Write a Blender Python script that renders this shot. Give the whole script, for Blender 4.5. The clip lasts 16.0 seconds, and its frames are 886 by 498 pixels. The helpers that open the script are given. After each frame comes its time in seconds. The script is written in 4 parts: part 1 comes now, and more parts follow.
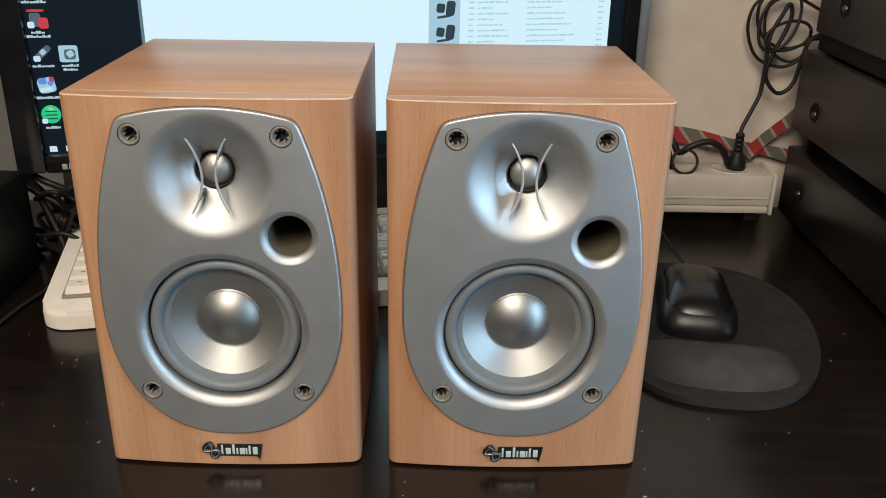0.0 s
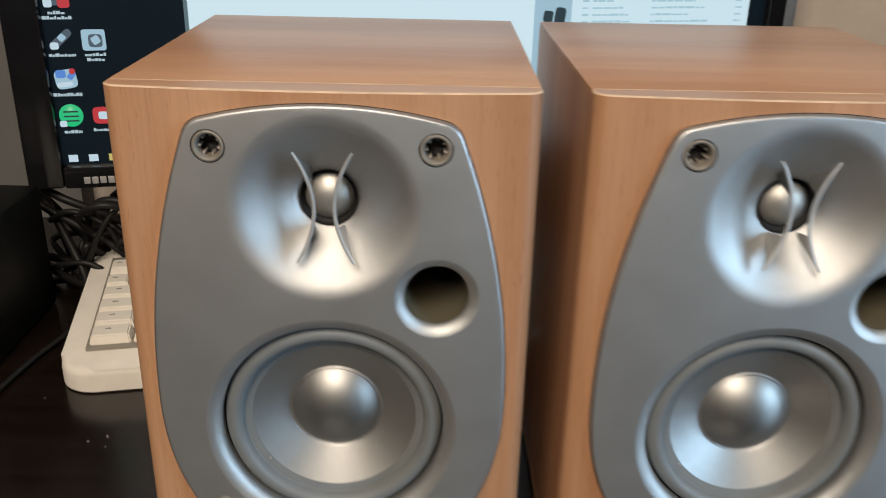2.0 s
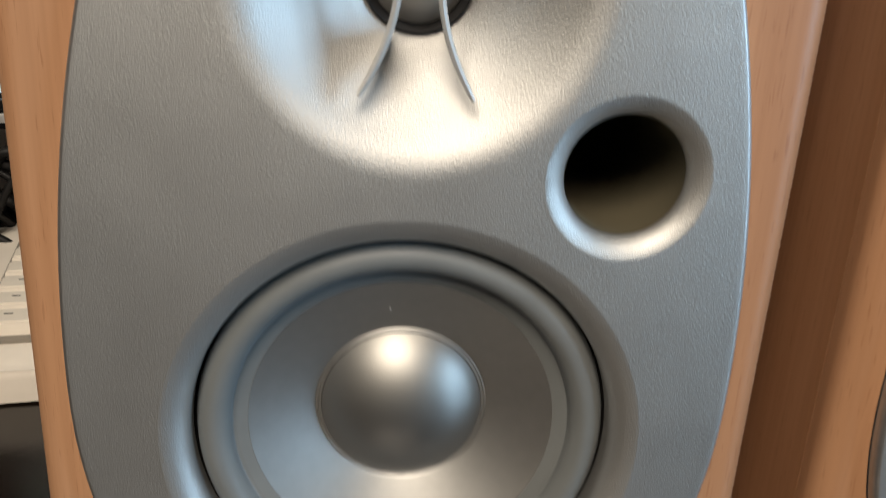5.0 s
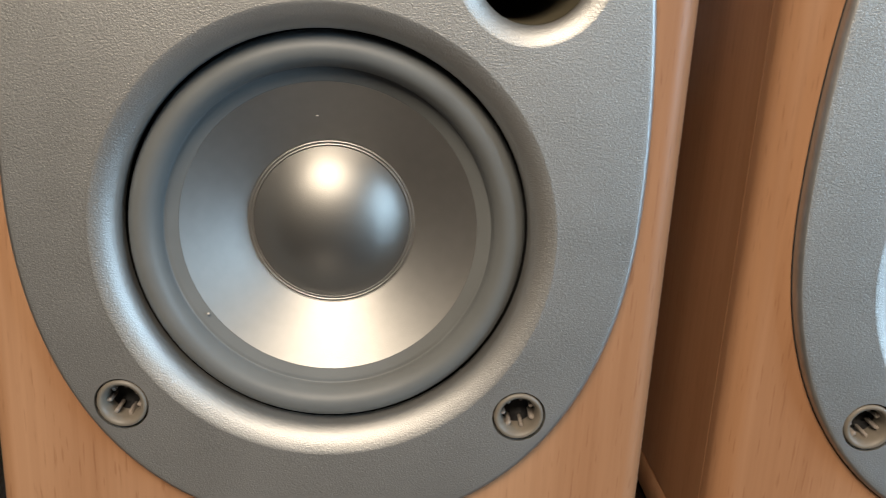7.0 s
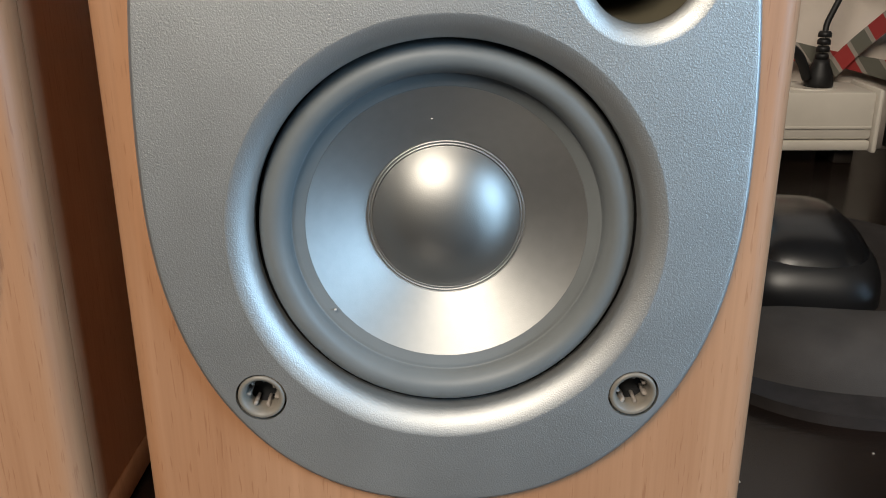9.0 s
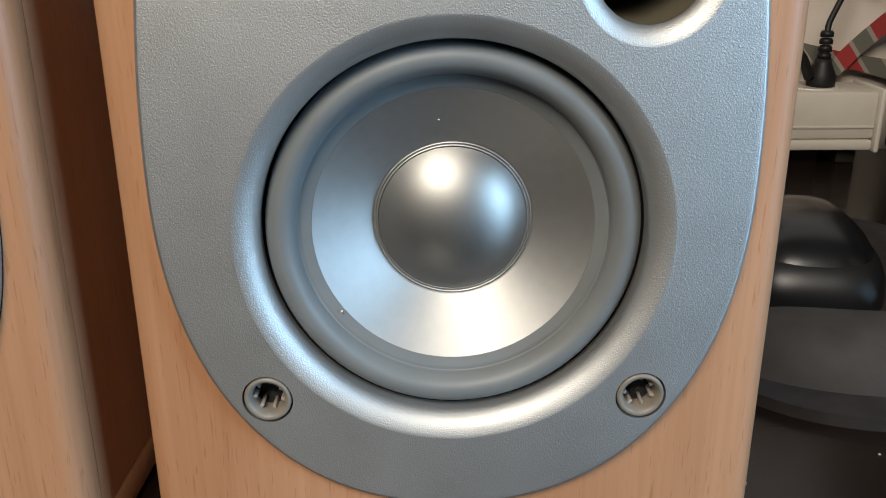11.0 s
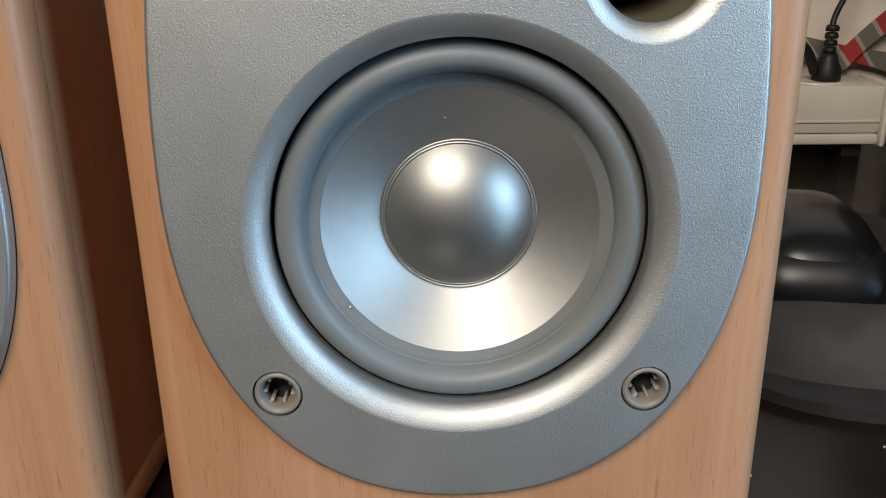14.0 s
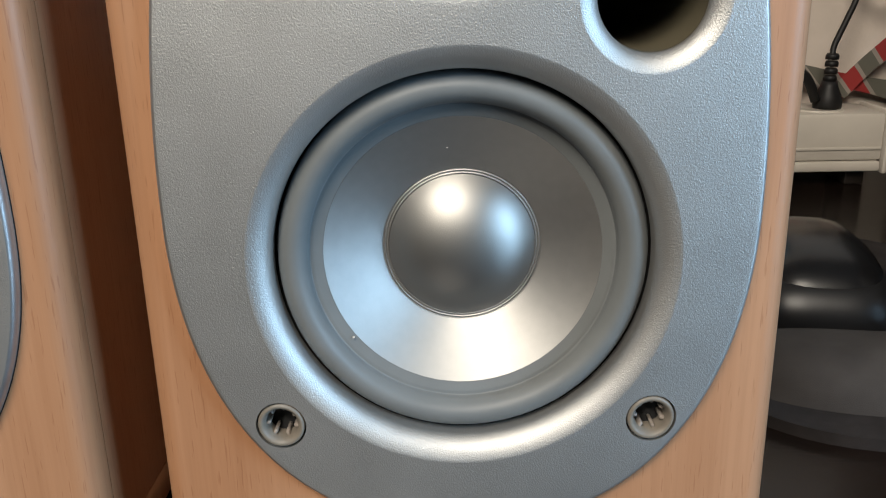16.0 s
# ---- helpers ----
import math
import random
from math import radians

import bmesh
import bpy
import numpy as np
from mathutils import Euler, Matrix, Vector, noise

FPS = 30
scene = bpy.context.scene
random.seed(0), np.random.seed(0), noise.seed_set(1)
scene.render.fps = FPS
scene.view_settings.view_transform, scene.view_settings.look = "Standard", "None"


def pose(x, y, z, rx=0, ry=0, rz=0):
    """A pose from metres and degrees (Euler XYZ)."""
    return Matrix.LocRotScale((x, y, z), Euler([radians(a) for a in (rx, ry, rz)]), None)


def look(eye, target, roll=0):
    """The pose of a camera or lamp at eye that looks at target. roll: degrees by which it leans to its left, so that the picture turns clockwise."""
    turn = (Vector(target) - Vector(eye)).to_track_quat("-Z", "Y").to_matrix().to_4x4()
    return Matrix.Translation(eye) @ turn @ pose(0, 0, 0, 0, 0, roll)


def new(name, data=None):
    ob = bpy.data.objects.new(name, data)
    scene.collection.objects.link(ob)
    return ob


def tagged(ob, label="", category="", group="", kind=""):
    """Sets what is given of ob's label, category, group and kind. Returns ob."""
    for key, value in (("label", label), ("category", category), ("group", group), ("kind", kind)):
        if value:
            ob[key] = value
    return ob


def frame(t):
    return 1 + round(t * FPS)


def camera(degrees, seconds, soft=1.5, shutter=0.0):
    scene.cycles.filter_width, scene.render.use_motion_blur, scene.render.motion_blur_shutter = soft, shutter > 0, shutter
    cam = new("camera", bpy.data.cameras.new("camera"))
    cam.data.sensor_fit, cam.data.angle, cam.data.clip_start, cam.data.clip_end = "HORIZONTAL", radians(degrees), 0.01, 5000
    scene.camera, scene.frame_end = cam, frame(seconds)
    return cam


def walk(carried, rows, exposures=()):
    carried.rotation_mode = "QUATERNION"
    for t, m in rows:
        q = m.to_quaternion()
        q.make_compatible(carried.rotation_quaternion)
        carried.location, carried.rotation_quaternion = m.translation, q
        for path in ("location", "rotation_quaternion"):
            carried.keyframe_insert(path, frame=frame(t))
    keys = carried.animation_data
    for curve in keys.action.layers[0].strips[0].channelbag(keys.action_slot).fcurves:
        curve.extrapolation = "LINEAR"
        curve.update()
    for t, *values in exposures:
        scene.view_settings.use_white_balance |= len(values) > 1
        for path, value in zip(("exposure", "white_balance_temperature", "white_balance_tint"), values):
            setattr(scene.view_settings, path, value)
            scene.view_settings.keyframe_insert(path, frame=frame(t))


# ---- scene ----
from mathutils.geometry import delaunay_2d_cdt

# ---------------------------------------------------------------- camera
cam = camera(53.61, 16.0, soft=1.0, shutter=0.3)
ROWS = [  # seconds, place, yaw, pitch, roll
    (0, 0.0389, -0.4796, 0.3627, -0.46, -23.08, 1.08),
    (0.5, 0.0384, -0.4750, 0.3593, -0.47, -23.11, 1.06),
    (1, 0.0354, -0.4570, 0.3521, -0.46, -23.10, 1.07),
    (1.5, 0.0155, -0.4119, 0.3344, -0.46, -22.99, 0.95),
    (2, -0.0484, -0.3179, 0.3197, -0.43, -22.91, 1.28),
    (2.5, -0.0763, -0.2270, 0.3011, 0.07, -21.92, 1.81),
    (3, -0.0861, -0.1760, 0.2723, -1.59, -20.72, 2.12),
    (3.5, -0.0808, -0.1493, 0.2575, -2.02, -18.94, 1.76),
    (4, -0.0829, -0.1452, 0.2525, -1.51, -18.10, 1.63),
    (4.5, -0.0902, -0.1497, 0.2448, -1.97, -20.10, 2.01),
    (5, -0.0971, -0.1715, 0.2103, -4.02, -20.03, 3.13),
    (5.2, -0.0965, -0.1786, 0.1946, -4.68, -19.71, 3.16),
    (7.3, -0.0598, -0.1978, 0.1584, -2.38, -16.49, 3.00),
    (7.5, -0.0403, -0.1992, 0.1606, -2.57, -17.34, 2.70),
    (7.9, 0.0080, -0.1967, 0.1671, -0.92, -19.14, 1.96),
    (8, 0.0197, -0.1957, 0.1687, -0.70, -19.44, 2.14),
    (8.3, 0.0491, -0.1976, 0.1710, -0.99, -20.10, 1.59),
    (8.5, 0.0678, -0.2004, 0.1726, -0.17, -19.93, 0.70),
    (9, 0.0916, -0.2013, 0.1711, 0.24, -19.82, -0.22),
    (11.5, 0.0897, -0.2005, 0.1715, 0.25, -19.83, -0.40),
    (12, 0.0908, -0.2017, 0.1722, 0.33, -19.34, -0.62),
    (12.5, 0.0901, -0.2019, 0.1721, 0.22, -19.46, -0.64),
    (13, 0.0898, -0.2023, 0.1713, 0.24, -19.66, -0.67),
    (13.5, 0.0896, -0.2025, 0.1723, 0.68, -20.10, -0.66),
    (14, 0.0898, -0.2033, 0.1722, 0.68, -20.07, -0.75),
    (14.5, 0.0887, -0.2041, 0.1722, 0.51, -20.08, -0.69),
    (15, 0.0897, -0.2027, 0.1724, 0.45, -20.21, -0.59),
    (15.5, 0.0907, -0.2035, 0.1719, 0.63, -19.90, -0.76),
    (16, 0.0901, -0.2037, 0.1723, 0.93, -18.12, -1.23),
]
walk(cam, [(t, pose(x, y, z, 90 + p, 0, a) @ pose(0, 0, 0, 0, 0, r)) for t, x, y, z, a, p, r in ROWS],
     exposures=[(0.0, 0.0, 5960, 6), (1.0, 0.05, 5960, 6), (1.5, 0.2, 6010, 6), (2.0, -0.2, 6130, 8), (2.5, -0.58, 6430, 9), (3.0, -0.15, 6030, 7), (3.5, -0.4, 6080, 8), (4.5, -0.3, 5870, 5), (5.0, -0.15, 6170, 7), (7.5, -0.05, 6420, 8), (8.3, 0.0, 6170, 7), (9.0, 0.05, 5820, 5), (11.0, 0.09, 5770, 5), (16.0, 0.09, 5770, 5)])

# ---------------------------------------------------------------- light
world = bpy.data.worlds.new("world")
scene.world = world
world.use_nodes = True
bg = world.node_tree.nodes["Background"]
bg.inputs[0].default_value = (0.62, 0.74, 1.0, 1)
bg.inputs[1].default_value = 0.3


def area(name, eye, target, w, h, power, colour):
    d = bpy.data.lights.new(name, "AREA")
    d.shape, d.size, d.size_y, d.energy, d.color = "RECTANGLE", w, h, power, colour
    ob = new(name, d)
    ob.matrix_world = look(eye, target)
    return ob


area("ceiling_lamp_light", (-0.34, -1.27, 1.42), (0, 0, 0.1), 1.0, 0.85, 47, (1.0, 0.82, 0.64))
for pane_y in (-1.14, -0.86, -0.58):  # the three tall panes of the window
    area("window_light", (1.66, pane_y, 0.52), (0.0, -0.1, 0.15), 0.18, 1.0, 9.3, (0.56, 0.79, 1.0))

# ---------------------------------------------------------------- materials


def material(name, base=(0.5, 0.5, 0.5), rough=0.5, metal=0.0, coat=0.0, bump=0.0, bump_scale=400.0, vary=0.0, vary_scale=20.0,
             stretch=(1, 1, 1), emit=0.0, spec=0.5, rough_vary=0.0):
    m = bpy.data.materials.new(name)
    m.use_nodes = True
    nt = m.node_tree
    b = nt.nodes["Principled BSDF"]
    b.inputs["Base Color"].default_value = (*base, 1)
    b.inputs["Roughness"].default_value = rough
    b.inputs["Metallic"].default_value = metal
    b.inputs["Coat Weight"].default_value = coat
    b.inputs["Coat Roughness"].default_value = 0.25
    b.inputs["Specular IOR Level"].default_value = spec
    if emit:
        b.inputs["Emission Color"].default_value = (*base, 1)
        b.inputs["Emission Strength"].default_value = emit
    tc = nt.nodes.new("ShaderNodeTexCoord")
    mp = nt.nodes.new("ShaderNodeMapping")
    mp.inputs["Scale"].default_value = stretch
    nt.links.new(tc.outputs["Object"], mp.inputs[0])
    if vary:
        n = nt.nodes.new("ShaderNodeTexNoise")
        n.inputs["Scale"].default_value = vary_scale
        n.inputs["Detail"].default_value = 6
        nt.links.new(mp.outputs[0], n.inputs["Vector"])
        r = nt.nodes.new("ShaderNodeValToRGB")
        r.color_ramp.elements[0].position, r.color_ramp.elements[1].position = 0.3, 0.7
        r.color_ramp.elements[0].color = (*[c * (1 - vary) for c in base], 1)
        r.color_ramp.elements[1].color = (*[min(1, c * (1 + vary)) for c in base], 1)
        nt.links.new(n.outputs["Fac"], r.inputs[0])
        nt.links.new(r.outputs[0], b.inputs["Base Color"])
        if rough_vary:
            mr = nt.nodes.new("ShaderNodeMapRange")
            mr.inputs["To Min"].default_value, mr.inputs["To Max"].default_value = rough - rough_vary, rough + rough_vary
            nt.links.new(n.outputs["Fac"], mr.inputs["Value"])
            nt.links.new(mr.outputs[0], b.inputs["Roughness"])
    if bump:
        n = nt.nodes.new("ShaderNodeTexNoise")
        n.inputs["Scale"].default_value = bump_scale
        n.inputs["Detail"].default_value = 2
        nt.links.new(mp.outputs[0], n.inputs["Vector"])
        bm_ = nt.nodes.new("ShaderNodeBump")
        bm_.inputs["Strength"].default_value = 1.0
        bm_.inputs["Distance"].default_value = bump
        nt.links.new(n.outputs["Fac"], bm_.inputs["Height"])
        nt.links.new(bm_.outputs[0], b.inputs["Normal"])
    return m


def wood_material(name, along, light, dark, rough=0.48):
    """Veneer with its grain along one axis (0 x, 1 y, 2 z): broad bands, fine streaks and short dark pores."""
    m = bpy.data.materials.new(name)
    m.use_nodes = True
    nt = m.node_tree
    b = nt.nodes["Principled BSDF"]
    tc = nt.nodes.new("ShaderNodeTexCoord")

    def streak(scale, squeeze, detail):
        mp = nt.nodes.new("ShaderNodeMapping")
        s = [1.0, 1.0, 1.0]
        s[along] = squeeze
        mp.inputs["Scale"].default_value = s
        info = nt.nodes.new("ShaderNodeObjectInfo")
        add = nt.nodes.new("ShaderNodeVectorMath")
        add.operation = "ADD"
        nt.links.new(tc.outputs["Object"], add.inputs[0])
        nt.links.new(info.outputs["Random"], add.inputs[1])
        nt.links.new(add.outputs[0], mp.inputs[0])
        n = nt.nodes.new("ShaderNodeTexNoise")
        n.inputs["Scale"].default_value = scale
        n.inputs["Detail"].default_value = detail
        nt.links.new(mp.outputs[0], n.inputs["Vector"])
        return n

    def ramp(n, p0, p1, c0, c1):
        r = nt.nodes.new("ShaderNodeValToRGB")
        r.color_ramp.elements[0].position, r.color_ramp.elements[1].position = p0, p1
        r.color_ramp.elements[0].color, r.color_ramp.elements[1].color = (*c0, 1), (*c1, 1)
        nt.links.new(n.outputs["Fac"], r.inputs[0])
        return r

    def mult(a, c, fac):
        x = nt.nodes.new("ShaderNodeMix")
        x.data_type, x.blend_type = "RGBA", "MULTIPLY"
        x.inputs["Factor"].default_value = fac
        nt.links.new(a.outputs[0] if a.bl_idname == "ShaderNodeValToRGB" else a.outputs[2], x.inputs[6])
        nt.links.new(c.outputs[0], x.inputs[7])
        return x

    bands = ramp(streak(28, 0.12, 3), 0.36, 0.64, dark, light)
    fine = ramp(streak(700, 0.02, 4), 0.3, 0.62, (0.88, 0.85, 0.82), (1, 1, 1))
    pores = ramp(streak(1500, 0.08, 1), 0.28, 0.36, (0.55, 0.41, 0.32), (1, 1, 1))
    mix = mult(mult(bands, fine, 0.75), pores, 0.38)
    nt.links.new(mix.outputs[2], b.inputs["Base Color"])
    b.inputs["Roughness"].default_value = rough
    b.inputs["Coat Weight"].default_value = 0.10
    b.inputs["Coat Roughness"].default_value = 0.3
    bp = nt.nodes.new("ShaderNodeBump")
    bp.inputs["Distance"].default_value = 0.00005
    bp.inputs["Strength"].default_value = 0.32
    nt.links.new(streak(700, 0.04, 2).outputs["Fac"], bp.inputs["Height"])
    nt.links.new(bp.outputs[0], b.inputs["Normal"])
    return m


LIGHT_WOOD, DARK_WOOD = (0.490, 0.274, 0.152), (0.380, 0.191, 0.095)
M_WOOD = wood_material("beech_veneer_upright", 2, LIGHT_WOOD, DARK_WOOD)
M_WOODTOP = wood_material("beech_veneer_top", 0, LIGHT_WOOD, DARK_WOOD, 0.38)
M_EDGE = material("worn_veneer_edge", (0.58, 0.42, 0.28), 0.5, vary=0.2, vary_scale=120)
M_PLATE = material("silver_textured_paint", (0.52, 0.52, 0.51), 0.53, 0.95, bump=0.00011, bump_scale=2700, vary=0.05, vary_scale=45, rough_vary=0.02)
M_LIP = material("silver_edge", (0.44, 0.44, 0.44), 0.46, 0.9, vary=0.1, vary_scale=200)
M_CONE = material("silver_cone", (0.46, 0.455, 0.44), 0.49, 0.97, bump=0.00002, bump_scale=3000, vary=0.03, vary_scale=300)
M_CAP = material("silver_dust_cap", (0.36, 0.355, 0.34), 0.46, 0.97, bump=0.00002, bump_scale=3000)
M_DOME = material("grey_tweeter_dome", (0.52, 0.50, 0.46), 0.5, 0.85)
M_RUBBER = material("grey_rubber", (0.15, 0.16, 0.162), 0.5, 0.0, vary=0.06, vary_scale=90, bump=0.00002, bump_scale=2000)
M_BLACK = material("black_gap", (0.008, 0.008, 0.009), 0.6)
M_SOCKET = material("taupe_plastic", (0.19, 0.168, 0.138), 0.46, vary=0.1, vary_scale=300)
M_PRONG = material("worn_grey_plastic", (0.30, 0.265, 0.235), 0.4, vary=0.2, vary_scale=600)
M_TUBE = material("olive_plastic_tube", (0.105, 0.092, 0.060), 0.5)
M_GUARD = material("silver_guard", (0.50, 0.51, 0.51), 0.45, 0.45)
# Darker silver for the guard fins: their shade is put into the colour.
M_WEB_SHADED = material("silver_web_shaded", (0.25, 0.25, 0.245), 0.5, 0.7)
M_BADGE = material("black_badge", (0.01, 0.011, 0.01), 0.3)
M_CHROME = material("badge_silver", (0.80, 0.86, 0.80), 0.38, 0.5)
M_LOOP = material("badge_grey", (0.42, 0.43, 0.42), 0.4, 0.7)
M_DESK = material("black_brown_desk", (0.0095, 0.0060, 0.0045), 0.21, vary=0.3, vary_scale=30, rough_vary=0.05, stretch=(0.3, 3, 3), bump=0.00003, bump_scale=500, spec=0.36)
M_WALL = material("white_woodchip_wall", (0.55, 0.480, 0.415), 0.9, bump=0.0007, bump_scale=130, vary=0.06, vary_scale=30)
# Unseen walls and ceiling: coloured dark to hold down the bounced light.
M_ROOM = material("room_dimmed_paint", (0.11, 0.105, 0.10), 0.95, vary=0.06, vary_scale=3)
M_FLOOR = material("dark_floor", (0.05, 0.037, 0.028), 0.6, vary=0.3, vary_scale=4)
M_SATIN = material("satin_black_plastic", (0.009, 0.009, 0.010), 0.36, vary=0.2, vary_scale=40, bump=0.00001, bump_scale=3000)
M_GLOSS = material("glossy_black_plastic", (0.008, 0.008, 0.009), 0.18, vary=0.2, vary_scale=40)
M_MATT = material("matt_black_metal", (0.016, 0.0125, 0.010), 0.42, vary=0.25, vary_scale=30, bump=0.00004, bump_scale=1500, spec=0.35)
M_CABLE = material("black_cable", (0.010, 0.0095, 0.0095), 0.5, spec=0.3)
M_STRIP = material("cream_plastic", (0.52, 0.48, 0.42), 0.4, vary=0.05, vary_scale=40)
M_KEYB = material("white_keyboard_plastic", (0.76, 0.71, 0.635), 0.5, vary=0.05, vary_scale=60)
M_KEY = material("ivory_key", (0.72, 0.67, 0.59), 0.5, vary=0.06, vary_scale=60)
M_WELL = material("grey_key_well", (0.22, 0.20, 0.17), 0.6)
M_PRINT = material("grey_key_print", (0.20, 0.19, 0.17), 0.6)
M_PAD = material("grey_pad_fabric", (0.028, 0.0245, 0.0235), 0.95, vary=0.2, vary_scale=90, bump=0.0002, bump_scale=2500, spec=0.08)
M_CUSHION = material("grey_gel_cushion", (0.049, 0.044, 0.041), 0.9, vary=0.15, vary_scale=60, bump=0.00015, bump_scale=2500, spec=0.1)
M_FRAME = material("grey_housing_plastic", (0.17, 0.18, 0.20), 0.5, vary=0.08, vary_scale=40)
M_SCREEN = material("screen_white", (0.71, 0.86, 0.90), 0.4, emit=1.0)
M_SCREEN.node_tree.nodes["Principled BSDF"].inputs["Base Color"].default_value = (0.02, 0.02, 0.02, 1)
M_SCREEND = material("screen_dark", (0.003, 0.006, 0.009), 0.25, emit=1.0)
M_DUST = material("dust", (0.6, 0.55, 0.5), 0.9)

# ---------------------------------------------------------------- mesh helpers


def mesh_of(name, bm, mats, smooth=None):
    if not isinstance(mats, (list, tuple)):
        mats = [mats]
    if smooth is not None:
        for f in bm.faces:
            f.smooth = True
        for e in bm.edges:
            if len(e.link_faces) == 2 and e.calc_face_angle(0) > radians(smooth):
                e.smooth = False
    me = bpy.data.meshes.new(name)
    bm.to_mesh(me)
    bm.free()
    for m in mats:
        me.materials.append(m)
    return me


def part(name, bm, mats, parent, label="", smooth=35, at=None):
    ob = new(name, mesh_of(name, bm, mats, smooth))
    ob.parent = parent
    if at is not None:
        ob.matrix_basis = at
    if label:
        ob["label"] = label
    return ob


def thing(name, m, label, category, group="", kind=""):
    ob = new(name)
    ob.empty_display_size = 0.02
    ob.matrix_basis = m
    return tagged(ob, label, category, group, kind)


def solid(name, bm, mats, label, category, kind="", smooth=35, m=None, group=""):
    ob = new(name, mesh_of(name, bm, mats, smooth))
    if m is not None:
        ob.matrix_basis = m
    return tagged(ob, label, category, group, kind)


def box(bm, x0, x1, y0, y1, z0, z1, bevel=0.0, segments=2, mat=0):
    r = bmesh.ops.create_cube(bm, size=1.0)
    for v in r["verts"]:
        v.co = Vector((x0 + (v.co.x + 0.5) * (x1 - x0), y0 + (v.co.y + 0.5) * (y1 - y0), z0 + (v.co.z + 0.5) * (z1 - z0)))
    fs = {f for v in r["verts"] for f in v.link_faces}
    for f in fs:
        f.material_index = mat
    if bevel:
        es = list({e for v in r["verts"] for e in v.link_edges})
        q = bmesh.ops.bevel(bm, geom=es, offset=bevel, segments=segments, profile=0.5, affect="EDGES")
        for f in q["faces"]:
            f.material_index = mat
    return bm


def boxed(*a, **k):
    return box(bmesh.new(), *a, **k)


def revolve(profile, centre, n=96, closed=False, bm=None, mat=0):
    """Turns (radius, depth) pairs round the y axis through centre (x, z)."""
    bm = bm or bmesh.new()
    cx, cz = centre
    rings = []
    for r, y in profile:
        if r < 1e-6:
            rings.append([bm.verts.new((cx, y, cz))])
        else:
            rings.append([bm.verts.new((cx + r * math.cos(2 * math.pi * i / n), y, cz + r * math.sin(2 * math.pi * i / n))) for i in range(n)])
    for a, b in zip(rings, rings[1:]):
        for i in range(n):
            j = (i + 1) % n
            q = [a[i], a[j], b[j], b[i]] if len(a) > 1 and len(b) > 1 else ([a[i], a[j], b[0]] if len(b) == 1 else [a[0], b[j], b[i]])
            bm.faces.new(q).material_index = mat
    return bm


def turned(profile, n=48):
    """Turns (radius, height) pairs round the z axis."""
    bm = bmesh.new()
    rings = []
    for r, z in profile:
        rings.append([bm.verts.new((r * math.cos(2 * math.pi * i / n), r * math.sin(2 * math.pi * i / n), z)) for i in range(n)] if r > 1e-6 else [bm.verts.new((0, 0, z))])
    for a, b in zip(rings, rings[1:]):
        for i in range(n):
            j = (i + 1) % n
            bm.faces.new([a[i], a[j], b[j], b[i]] if len(a) > 1 and len(b) > 1 else ([a[i], a[j], b[0]] if len(b) == 1 else [a[0], b[j], b[i]]))
    return bm


def prism(outline, z0, z1, bm=None, mat=0, bevel=0.0):
    bm = bm or bmesh.new()
    lo = [bm.verts.new((x, y, z0)) for x, y in outline]
    hi = [bm.verts.new((x, y, z1)) for x, y in outline]
    n = len(outline)
    top = bm.faces.new(hi)
    fs = [top, bm.faces.new(lo[::-1])]
    for i in range(n):
        fs.append(bm.faces.new([lo[i], lo[(i + 1) % n], hi[(i + 1) % n], hi[i]]))
    for f in fs:
        f.material_index = mat
    if bevel:
        bmesh.ops.bevel(bm, geom=list(top.edges), offset=bevel, segments=3, profile=0.5, affect="EDGES")
    return bm


def tube(points, radius, bm=None, n=8, cyclic=False, mat=0):
    """A round cord through points, smoothed."""
    bm = bm or bmesh.new()
    P = [Vector(p) for p in points]
    N = len(P)
    fine = []
    for i in range(N if cyclic else N - 1):
        a, b, c, d = (P[(i + k) % N] if cyclic else P[min(max(i + k, 0), N - 1)] for k in (-1, 0, 1, 2))
        for s in range(6):
            t = s / 6
            fine.append(0.5 * ((2 * b) + (c - a) * t + (2 * a - 5 * b + 4 * c - d) * t * t + (3 * b - a - 3 * c + d) * t ** 3))
    if not cyclic:
        fine.append(P[-1])
    rings = []
    side = None
    for i, p in enumerate(fine):
        q = fine[(i + 1) % len(fine)] if (cyclic or i + 1 < len(fine)) else p + (p - fine[i - 1])
        d = (q - p).normalized()
        side = d.orthogonal().normalized() if side is None else (side - d * side.dot(d)).normalized()
        up = d.cross(side)
        rings.append([bm.verts.new(p + radius * (math.cos(2 * math.pi * k / n) * side + math.sin(2 * math.pi * k / n) * up)) for k in range(n)])
    pairs = list(zip(rings, rings[1:])) + ([(rings[-1], rings[0])] if cyclic else [])
    for a, b in pairs:
        for k in range(n):
            bm.faces.new([a[k], a[(k + 1) % n], b[(k + 1) % n], b[k]]).material_index = mat
    if not cyclic:
        bm.faces.new(rings[0][::-1]).material_index = mat
        bm.faces.new(rings[-1]).material_index = mat
    return bm


